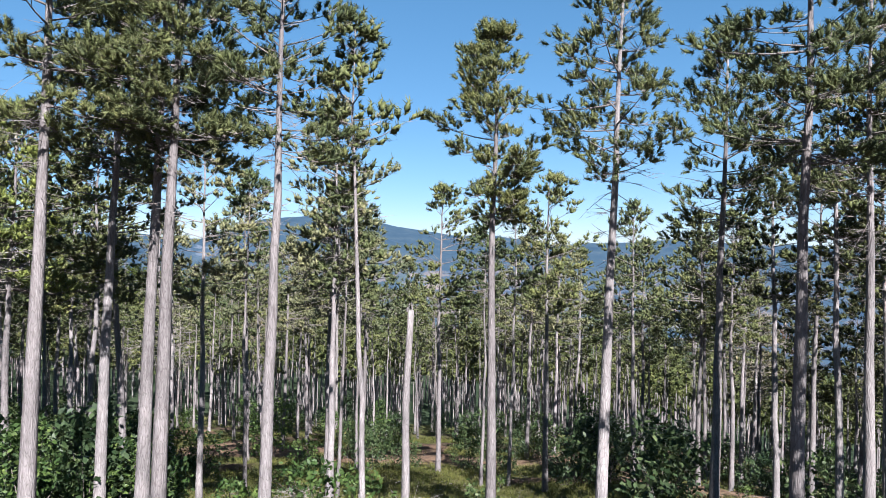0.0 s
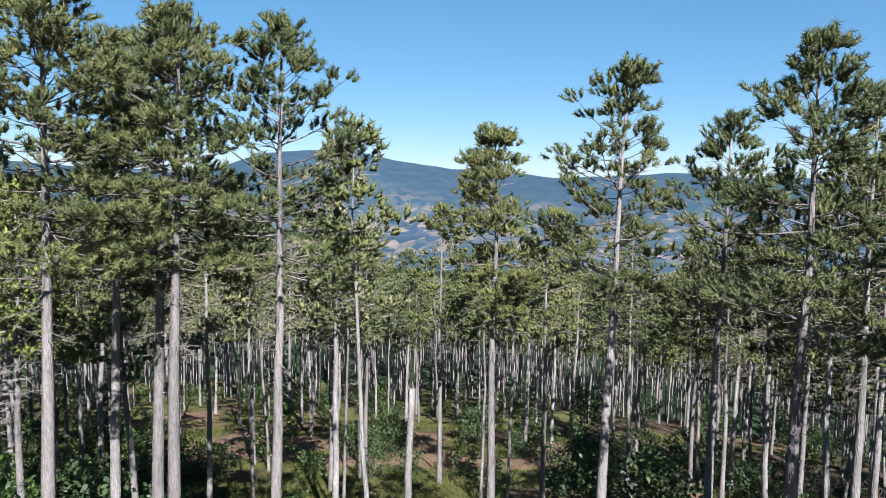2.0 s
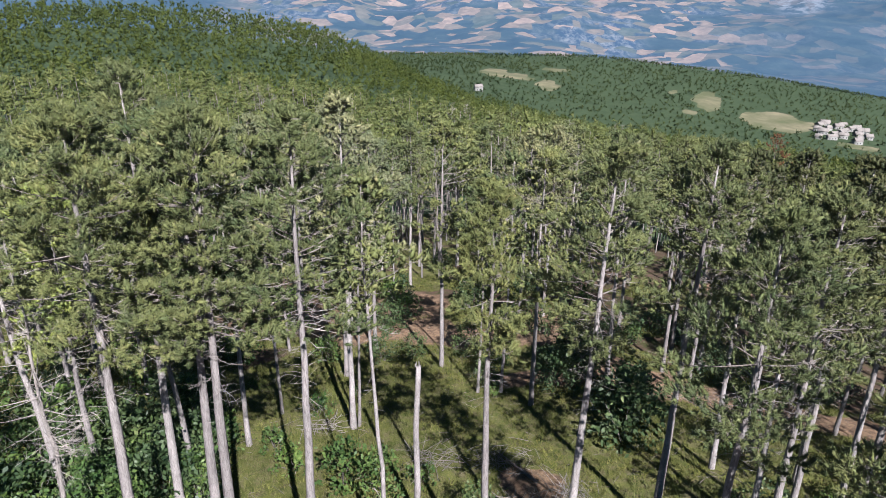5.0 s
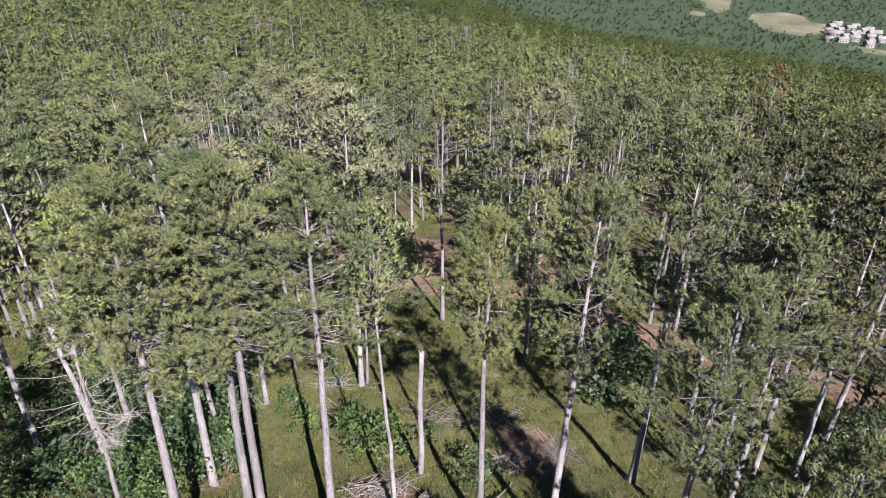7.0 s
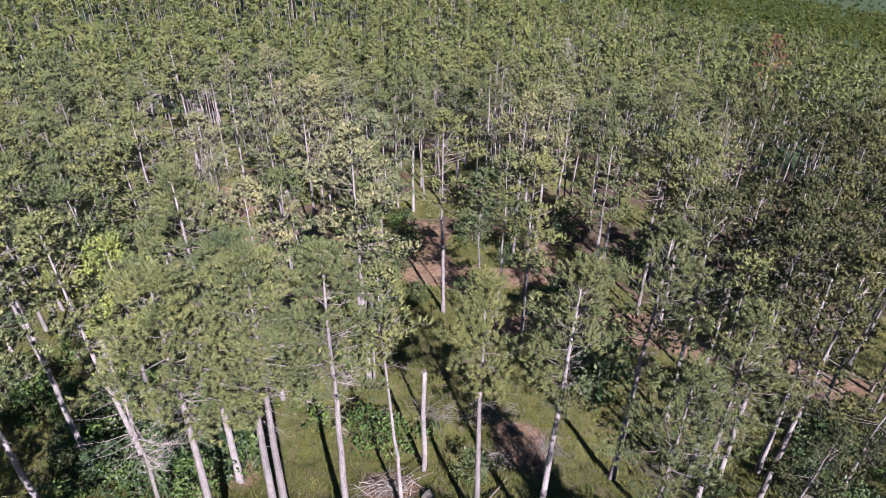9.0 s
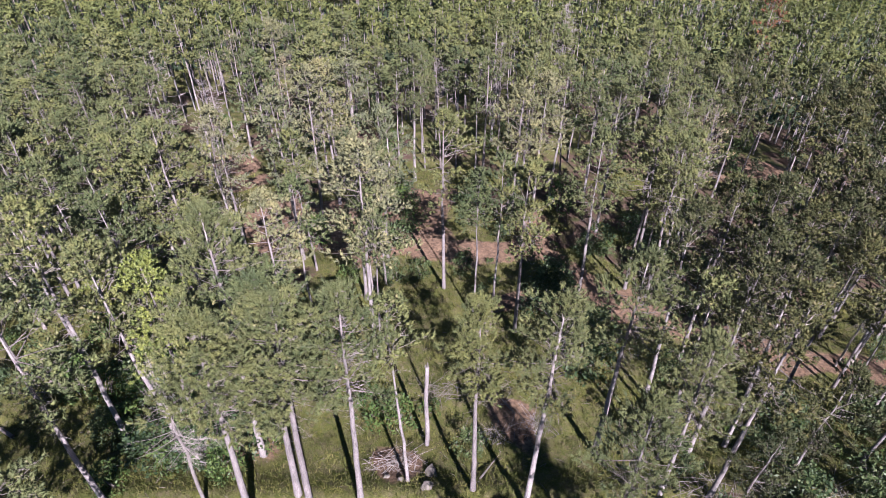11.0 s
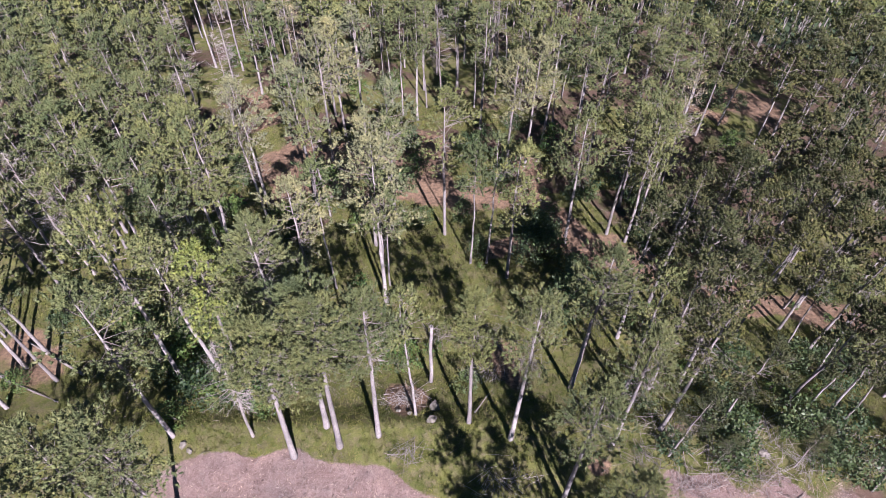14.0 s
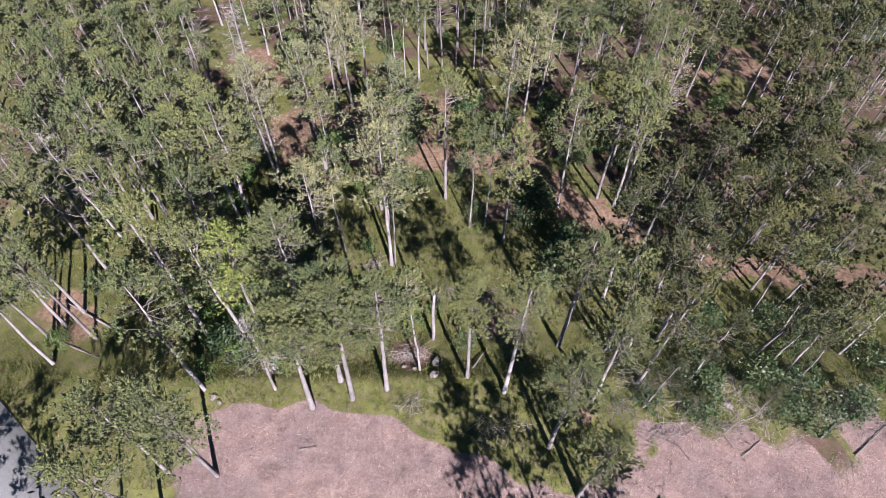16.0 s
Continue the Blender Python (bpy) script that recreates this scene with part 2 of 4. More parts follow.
MIXEDWOODS = foliage_material("mixed woodland leaves", [(0, (0.019, 0.027, 0.013)), (0.5, (0.025, 0.034, 0.016)), (1, (0.032, 0.041, 0.020))], 0.012, 0.5)
HILLWOOD = foliage_material("hill woodland leaves", [(0.0, (0.0442, 0.0527, 0.0136)), (0.5, (0.0485, 0.057, 0.0153)), (1.0, (0.0536, 0.062, 0.017))], 0.05, 0.5)
FRESH = foliage_material("fresh pine needles", [(0, (0.056, 0.068, 0.016)), (0.5, (0.070, 0.082, 0.019)), (1, (0.084, 0.094, 0.025))], 1.1, 0.12, 0.45, 0.2)
SILVERED = foliage_material("pale grey-green needles", [(0, (0.062, 0.064, 0.033)), (0.5, (0.075, 0.076, 0.041)), (1, (0.090, 0.088, 0.052))], 1.1, 0.12, 0.6, 0.1)
RUST = foliage_material("dead red needles", [(0, (0.0484, 0.0214, 0.0128)), (0.5, (0.0728, 0.0342, 0.0228)), (1, (0.0909, 0.0515, 0.0342))], 0.7)
PALE = foliage_material("fading needles", [(0, (0.0794, 0.0703, 0.0501)), (0.5, (0.1168, 0.1026, 0.0751)), (1, (0.1596, 0.1404, 0.11))], 0.7)
SHRUBLEAF = foliage_material("shrub leaves", [(0, (0.020, 0.036, 0.010)), (0.5, (0.036, 0.058, 0.015)), (1, (0.060, 0.080, 0.024))], 0.6, 0.35, 0.5, 0.15)
DARKLEAF = foliage_material("oak scrub leaves", [(0, (0.017, 0.028, 0.011)), (0.5, (0.028, 0.041, 0.016)), (1, (0.046, 0.058, 0.027))], 0.6, 0.3, 0.5, 0.15)
GRASS = foliage_material("grass blades", [(0, (0.033, 0.039, 0.010)), (0.5, (0.052, 0.056, 0.016)), (0.85, (0.068, 0.067, 0.024)), (1, (0.085, 0.076, 0.038))], 0.5, 0.3)


def ground_material():
    m, nt, bsdf = material("forest floor", 0.95)
    zone = nt.nodes.new("ShaderNodeVertexColor")
    zone.layer_name = "zone"
    sep = nt.nodes.new("ShaderNodeSeparateColor")
    nt.links.new(zone.outputs[0], sep.inputs[0])
    vec = place(nt)
    mid, fine, big = grain(nt, vec, 0.9, 5), grain(nt, vec, 14.0, 6, 0.7), grain(nt, vec, 0.25, 4)
    litter = ramp(nt, mixed(nt, 0.4, fine, grain(nt, vec, 3.2, 4, 0.75)), [(0.3, (0.0178, 0.0114, 0.0082)), (0.5, (0.042, 0.028, 0.0203)), (0.72, (0.0731, 0.0521, 0.0394))])
    moss = ramp(nt, fine, [(0.3, (0.0125, 0.0153, 0.005)), (0.7, (0.0334, 0.0348, 0.0125))])
    base = mixed(nt, ramp(nt, mid, [(0.48, (0, 0, 0)), (0.66, (1, 1, 1))]), litter, moss)
    grass = ramp(nt, mixed(nt, 0.5, fine, mid), [(0.32, (0.0165, 0.0202, 0.006)), (0.48, (0.0374, 0.0411, 0.0112)), (0.6, (0.0636, 0.0621, 0.0194)), (0.75, (0.0972, 0.0838, 0.0374))])
    dirt = ramp(nt, mixed(nt, 0.45, fine, grain(nt, vec, 2.2, 5, 0.75)), [(0.32, (0.042, 0.026, 0.015)), (0.5, (0.096, 0.063, 0.040)), (0.7, (0.142, 0.102, 0.070))])
    patchy = mixed(nt, 0.5, grain(nt, vec, 4.5, 4, 0.75), grain(nt, vec, 0.8, 5, 0.7))
    chips = ramp(nt, mixed(nt, 0.5, fine, patchy), [(0.33, (0.0223, 0.0152, 0.0134)), (0.45, (0.0636, 0.0451, 0.0407)), (0.55, (0.0986, 0.0744, 0.0674)), (0.68, (0.1493, 0.1189, 0.1094))])
    chips = mixed(nt, 1.0, chips, ramp(nt, big, [(0.35, (0.8, 0.8, 0.8)), (0.7, (1.15, 1.08, 1.02))]), "MULTIPLY")

    def ragged(share):
        add = nt.nodes.new("ShaderNodeMath")
        add.operation = "MULTIPLY_ADD"
        add.inputs[1].default_value = 1.1
        nt.links.new(patchy, add.inputs[0])
        nt.links.new(share, add.inputs[2])
        cut = node(nt, "ShaderNodeMapRange")
        cut.inputs[1].default_value, cut.inputs[2].default_value = 0.9, 1.2
        nt.links.new(add.outputs[0], cut.inputs[0])
        return cut.outputs[0]

    thatch = ramp(nt, grain(nt, vec, 1.7, 6, 0.7), [(0.45, (0, 0, 0)), (0.6, (0.75, 0.75, 0.75))])
    grass = mixed(nt, thatch, grass, ramp(nt, fine, [(0.3, (0.028, 0.022, 0.012)), (0.5, (0.056, 0.046, 0.026)), (0.7, (0.092, 0.078, 0.050))]))
    strewn = ramp(nt, grain(nt, vec, 2.9, 6, 0.75), [(0.46, (0, 0, 0)), (0.58, (0.85, 0.85, 0.85))])
    dirt = mixed(nt, strewn, dirt, litter)
    col = mixed(nt, ragged(sep.outputs[2]), base, grass)
    col = mixed(nt, ragged(sep.outputs[1]), col, dirt)
    col = mixed(nt, ragged(sep.outputs[0]), col, chips)
    nt.links.new(col, bsdf.inputs["Base Color"])
    bump(nt, bsdf, fine, 0.7, 0.08)
    return m


def slope_material():
    """Wooded slopes with a few pale fields, some hundred metres to a kilometre away."""
    m, nt, bsdf = material("wooded slope", 0.95)
    zone = nt.nodes.new("ShaderNodeVertexColor")
    zone.layer_name = "zone"
    sep = nt.nodes.new("ShaderNodeSeparateColor")
    nt.links.new(zone.outputs[0], sep.inputs[0])
    vec = place(nt)
    wood = ramp(nt, grain(nt, vec, 0.1, 6, 0.75), [(0.32, (0.013, 0.019, 0.010)), (0.5, (0.018, 0.025, 0.013)), (0.7, (0.025, 0.033, 0.017))])
    field = ramp(nt, grain(nt, vec, 0.03, 4), [(0.35, (0.0374, 0.0404, 0.0209)), (0.5, (0.0561, 0.0524, 0.0314)), (0.65, (0.0823, 0.0711, 0.0464))])
    add = nt.nodes.new("ShaderNodeMath")
    add.operation = "MULTIPLY_ADD"
    add.inputs[1].default_value = 0.9
    nt.links.new(grain(nt, vec, 0.045, 5, 0.65), add.inputs[0])
    nt.links.new(sep.outputs[1], add.inputs[2])
    cut = node(nt, "ShaderNodeMapRange")
    cut.inputs[1].default_value, cut.inputs[2].default_value = 0.93, 1.0
    nt.links.new(add.outputs[0], cut.inputs[0])
    nt.links.new(mixed(nt, cut.outputs[0], wood, field), bsdf.inputs["Base Color"])
    return m


def valley_material():
    """The far valley side, haze put into its colours and glow: woods with a patchwork of stubble fields and clay
    slopes.
    """
    m, nt, bsdf = material("far valley", 1.0)
    zone = nt.nodes.new("ShaderNodeVertexColor")
    zone.layer_name = "zone"
    sep = nt.nodes.new("ShaderNodeSeparateColor")
    nt.links.new(zone.outputs[0], sep.inputs[0])
    vec = place(nt)
    warp = node(nt, "ShaderNodeTexNoise", Scale=0.007, Detail=8.0)
    nt.links.new(vec, warp.inputs["Vector"])
    add = nt.nodes.new("ShaderNodeMix")
    add.data_type, add.blend_type = "RGBA", "LINEAR_LIGHT"
    add.inputs[0].default_value = 130.0
    nt.links.new(vec, add.inputs[6])
    nt.links.new(warp.outputs["Color"], add.inputs[7])
    cells = node(nt, "ShaderNodeTexVoronoi", Scale=0.0165)
    nt.links.new(add.outputs[2], cells.inputs["Vector"])
    csep = nt.nodes.new("ShaderNodeSeparateColor")
    nt.links.new(cells.outputs["Color"], csep.inputs[0])
    # woods and clay tinted bluish: the haze of distance is in the colour
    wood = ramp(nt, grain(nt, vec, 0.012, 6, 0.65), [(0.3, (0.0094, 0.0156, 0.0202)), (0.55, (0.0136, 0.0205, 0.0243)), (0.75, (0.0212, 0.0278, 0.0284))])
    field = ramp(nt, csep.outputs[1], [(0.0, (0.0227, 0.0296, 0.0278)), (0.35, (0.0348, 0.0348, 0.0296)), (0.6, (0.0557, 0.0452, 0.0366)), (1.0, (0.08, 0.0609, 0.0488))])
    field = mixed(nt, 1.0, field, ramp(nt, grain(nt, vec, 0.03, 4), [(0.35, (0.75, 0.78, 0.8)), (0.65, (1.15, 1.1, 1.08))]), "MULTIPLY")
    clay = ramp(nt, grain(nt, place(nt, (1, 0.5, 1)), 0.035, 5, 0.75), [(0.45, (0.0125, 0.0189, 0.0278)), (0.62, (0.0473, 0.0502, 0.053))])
    bias = nt.nodes.new("ShaderNodeMath")
    bias.operation = "MULTIPLY_ADD"
    bias.inputs[1].default_value = 1.3
    nt.links.new(grain(nt, vec, 0.004, 4), bias.inputs[0])
    nt.links.new(csep.outputs[0], bias.inputs[2])
    over = node(nt, "ShaderNodeMapRange")
    over.inputs[1].default_value, over.inputs[2].default_value = 1.22, 1.26
    nt.links.new(bias.outputs[0], over.inputs[0])
    pick = mixed(nt, 1.0, over.outputs[0], sep.outputs[1], "MULTIPLY")
    rough = mixed(nt, 1.0, ramp(nt, grain(nt, vec, 0.0022, 3), [(0.48, (0, 0, 0)), (0.6, (1, 1, 1))]), sep.outputs[1], "MULTIPLY")
    col = mixed(nt, rough, wood, clay)
    col = mixed(nt, pick, col, field)
    crag = mixed(nt, 1.0, ramp(nt, grain(nt, place(nt, (1, 1, 0.4)), 0.02, 6, 0.7), [(0.46, (0, 0, 0)), (0.56, (1, 1, 1))]), sep.outputs[2], "MULTIPLY")
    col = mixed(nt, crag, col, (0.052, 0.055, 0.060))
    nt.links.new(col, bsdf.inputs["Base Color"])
    # weak blue glow painted on as haze; the land itself gives no light
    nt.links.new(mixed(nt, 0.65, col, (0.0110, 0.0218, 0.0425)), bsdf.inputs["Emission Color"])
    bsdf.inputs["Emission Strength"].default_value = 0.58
    return m


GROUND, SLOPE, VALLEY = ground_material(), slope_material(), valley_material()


def plain(name, col, rough=0.8, amount=0.25, scale=6.0):
    m, nt, bsdf = material(name, rough)
    n = grain(nt, place(nt), scale, 5)
    lo, hi = tuple(c * (1 - amount) for c in col), tuple(min(1, c * (1 + amount)) for c in col)
    nt.links.new(ramp(nt, n, [(0.3, lo), (0.7, hi)]), bsdf.inputs["Base Color"])
    bump(nt, bsdf, n, 0.3, 0.02)
    return m


STONE = plain("limestone", (0.075, 0.066, 0.057), 0.9, 0.3, 7.0)
ASPHALT = plain("worn pale tarmac", (0.0612, 0.0599, 0.0585), 0.9, 0.15, 9.0)
CHIP = foliage_material("wood chips", [(0, (0.0336, 0.0231, 0.0209)), (0.3, (0.0598, 0.0434, 0.0381)), (0.7, (0.101, 0.0763, 0.0688)), (1, (0.1496, 0.1197, 0.1099))], 0.5, 0.0, 0.9)
PLASTER = plain("pale plaster", (0.115, 0.110, 0.104), 0.9, 0.08, 0.5)
TILES = plain("weathered roof tiles", (0.085, 0.075, 0.070), 0.9, 0.25, 1.0)
PANE = plain("dark window glass", (0.0174, 0.0192, 0.0209), 0.2, 0.2, 1.0)

# ---------------------------------------------------------------- the ground, from the clearing to the far mountains
AZ = [-40, -30, -20, -10, -4, 3, 12, 25, 40]
FAR = {  # ground height at these distances, azimuth by azimuth
    120: [-12, -12, -14, -16, -17, -18, -20, -22, -24],
    220: [-15, -15, -18, -24, -33, -39, -44, -46, -48],
    350: [-12, -11, -14, -24, -41, -62, -75, -78, -80],
    600: [-70, -75, -90, -100, -108, -118, -135, -150, -160],
    850: [-120, -120, -125, -125, -125, -128, -142, -163, -175],
    1150: [-150, -150, -150, -150, -150, -150, -149, -168, -201],
    1600: [-240, -240, -240, -240, -240, -240, -245, -262, -280],
}
SKY_AZ = [-60, -31, -24, -19, -16.6, -14.4, -8, -3.7, 0.8, 3.9, 9, 13, 18, 23.6, 27, 32, 60]
SKY_EL = [0.3, 0.41, -0.17, -0.35, 0.41, 1.14, 1.76, 0.91, 0.12, 0.31, -0.38, -0.31, 0.03, -0.33, -0.10, -0.62, -0.4]


def smooth(a, b, x):
    t = np.clip((x - a) / (b - a), 0, 1)
    return t * t * (3 - 2 * t)


def height(x, y):
    """Height of the ground at arrays x, y."""
    x, y = np.asarray(x, float), np.asarray(y, float)
    d, az = np.hypot(x, y), np.degrees(np.arctan2(x, y))
    near = np.interp(np.minimum(y, 130), [-40, 19, 21, 24, 46, 60, 130], [4, 4, 2.7, 1.6, -2.5, -5.3, -18.5])
    near = near - 0.12 * np.maximum(0, x - 10) * smooth(20, 42, y) * (y < 140)
    near = near + 0.12 * np.sin(x * 0.55 + y * 0.3) * np.cos(y * 0.41 - x * 0.2) * smooth(16, 24, y)
    azc = np.clip(az, -45, 45)
    rows = [np.interp(azc, AZ, FAR[k]) for k in FAR]
    crest = np.interp(azc, SKY_AZ, SKY_EL)
    rows += [np.full_like(d, -310.0), np.full_like(d, -225.0), 24 + 4000 * np.tan(np.radians(crest * 0.55 - 1.25)), 24 + 4750 * np.tan(np.radians(crest))]
    dist = list(FAR) + [2200, 3200, 4000, 4750]
    far = rows[0]
    for a, b, ra, rb in zip(dist, dist[1:], rows, rows[1:]):
        t = smooth(a, b, d) * 0.5 + np.clip((d - a) / (b - a), 0, 1) * 0.5
        far = np.where(d > a, ra + (rb - ra) * t, far)
    far = far + np.sin(x * 0.0075 + 1.3) * np.sin(y * 0.0062 + x * 0.002) * 9 * smooth(1300, 2200, d) * (1 - smooth(4000, 4700, d))
    back = np.where(y < 0, smooth(20, 120, -y), 0)
    z = near + (far - near) * smooth(70, 130, d)
    return z * (1 - back) + back * (4 - 0.0 * d)


def ground_at(x, y):
    return float(height(np.array([x]), np.array([y]))[0])


def wobble(x, y, s, seed):
    return np.array([noise.noise((a * s, b * s, seed)) for a, b in zip(np.ravel(x), np.ravel(y))]).reshape(np.shape(x))


FIELDS = ((4.3, 900, 1.1, 45), (6.3, 880, 1.0, 30), (8.6, 845, 1.0, 30), (20.8, 905, 1.0, 60), (25.8, 855, 2.6, 48), (9.0, 985, 1.0, 26), (18.2, 925, 0.5, 18), (31.5, 800, 1.6, 16), (19.6, 810, 0.9, 14))  # azimuth, distance, half-widths


def zones(x, y):
    """Shares of wood chips, bare soil or field, and grass at points of the ground."""
    d, az = np.hypot(x, y), np.degrees(np.arctan2(x, y))
    n1, n2 = np.zeros_like(d), np.zeros_like(d)
    nearby = d < 95
    n1[nearby], n2[nearby] = wobble(x[nearby], y[nearby], 0.35, 3.0), wobble(x[nearby], y[nearby], 0.12, 9.0)
    edge = np.interp(x, [-18, -14, -10, -6, -2, 1, 5, 9, 13, 16, 20, 40], [16.2, 17.2, 17.0, 16.2, 14.6, 13.4, 11.5, 10.5, 13.6, 15.4, 15.0, 15.2])
    chips = smooth(-0.35, 0.35, edge - y + n1 * (1.2 + 2.2 * smooth(12, 15, x))) * smooth(-20, -18, x + n1) * (d < 60)
    track = np.interp(x, [-20, -8, -3, 0, 4, 8, 13, 20, 36], [43, 45.5, 45.5, 45, 44.5, 46, 38.5, 34, 29])
    soil = smooth(2.6, 1.2, np.abs(y - track) + n1 * 2.2) * smooth(-13, -6, x)
    soil = np.maximum(soil, smooth(0.50, 0.65, n2 + 0.35 * n1) * (d < 95) * smooth(20, 24, y))
    soil = np.maximum(soil, smooth(2.0, 1.0, np.hypot(x + 2.9, y - 21.3) + n1) * 0.9)
    soil = np.maximum(soil, smooth(1.2, 0.8, np.hypot((x + 13) / 6, (y - 50) / 5) + 0.6 * n1) * 0.85)
    soil = np.maximum(soil, smooth(1.2, 0.8, np.hypot((x + 3) / 4, (y - 52) / 4) + 0.6 * n1) * 0.8)
    grass = smooth(-0.1, 0.3, n2 * 0.8 + 0.6 * n1 + 0.22 - 0.25 * smooth(12, 20, x) + 0.56 * smooth(46, 34, y) + 0.75 * smooth(17, 9, np.abs(x + 1)) * smooth(46, 36, y)) * (d < 110)
    for a, b, wa, wb in ((13.5, 37.3, 2.6, 1.8), (37, 30.3, 2.6, 2.2), (8.5, 49.3, 1.6, 2.6), (-1.1, 46.5, 2.2, 3.0), (25.5, 31.5, 2.6, 1.6), (38, 68, 5, 4), (-23, 63, 3, 2.5), (-32.5, 26.5, 2.5, 2.0), (9.7, 16.1, 0.8, 0.7)):
        soil = np.maximum(soil, smooth(1.25, 0.75, np.hypot((x - a) / wa, (y - b) / wb) + 0.5 * n1))
    for a, r, wa, wr in FIELDS:
        soil = np.maximum(soil, smooth(1.15, 0.9, np.hypot((az - a) / wa, (d - r) / wr)))
    valley = smooth(1500, 1800, d) * smooth(3850, 3350, d + az * 5) * smooth(-20, -11, az + (d - 3000) * -0.002) * (1 - 0.75 * smooth(17, 27, az))
    soil = np.maximum(soil, valley)
    for a, r, wa, wr in ((-30.0, 3600, 2.4, 260), (-18.6, 4100, 1.2, 200), (26.0, 3300, 1.8, 160)):  # pale crags
        grass = np.maximum(grass, smooth(1.3, 0.6, np.hypot((az - a) / wa, (d - r) / wr)))
    return chips, soil, grass


def build_ground():
    az = np.concatenate([np.arange(-180, -50, 6.5), np.arange(-50, 50, 0.55), np.arange(50, 180, 6.5)])
    rad = [0.5, 3, 6, 8, 10]
    while rad[-1] < 4750:
        rad.append(rad[-1] * (1.015 if rad[-1] < 95 else 1.032))
    rad = np.array(rad)
    rad[-1] = 4750
    a, r = np.meshgrid(np.radians(az), rad)
    x, y = r * np.sin(a), r * np.cos(a)
    z = height(x.ravel(), y.ravel()).reshape(x.shape)
    rough = smooth(1400, 2600, r)
    crumple = np.zeros_like(z)
    far = (r > 1400) & (np.abs(np.degrees(a)) < 52)
    crumple[far] = [noise.fractal((p * 0.0016, q * 0.0016, 4.0), 0.9, 2.1, 5) for p, q in zip(x[far], y[far])]
    z = z + crumple * 55 * rough * (1 - 0.65 * smooth(4300, 4750, r))
    near = (r < 95)
    bumps = np.zeros_like(z)
    bumps[near] = [noise.noise((p * 0.9, q * 0.9, 2.0)) + 0.5 * noise.noise((p * 2.4, q * 2.4, 5.0)) for p, q in zip(x[near], y[near])]
    z = z + bumps * 0.10
    nr, na = z.shape
    v = np.stack([x, y, z], -1).reshape(-1, 3)
    idx = np.arange(nr * na).reshape(nr, na)
    nxt = np.roll(idx, -1, axis=1)
    q = np.stack([idx[:-1], nxt[:-1], nxt[1:], idx[1:]], -1).reshape(-1, 4)
    f = np.concatenate([q[:, [0, 1, 2]], q[:, [0, 2, 3]]])
    f = np.concatenate([f, np.stack([np.full(na, len(v)), nxt[0], idx[0]], -1)[:, [0, 1, 2]]])
    v = np.concatenate([v, [[0, 0, 4.0]]])
    s = Soup()
    s.add(v, f)
    ob = new("ground", s.mesh("ground", GROUND, True))
    me = ob.data
    me.materials.append(SLOPE)
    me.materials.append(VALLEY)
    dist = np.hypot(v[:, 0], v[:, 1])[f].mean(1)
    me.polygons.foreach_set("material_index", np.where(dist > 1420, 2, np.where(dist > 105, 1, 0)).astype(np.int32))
    attr = me.color_attributes.new("zone", "FLOAT_COLOR", "POINT")
    c, so, g = zones(v[:, 0].copy(), v[:, 1].copy())
    attr.data.foreach_set("color", np.stack([c, so, g, np.ones_like(c)], -1).ravel())
    return tagged(ob, "sloping forest floor falling to a valley and mountains tinted haze-blue", "ground", kind="structure")


build_ground()

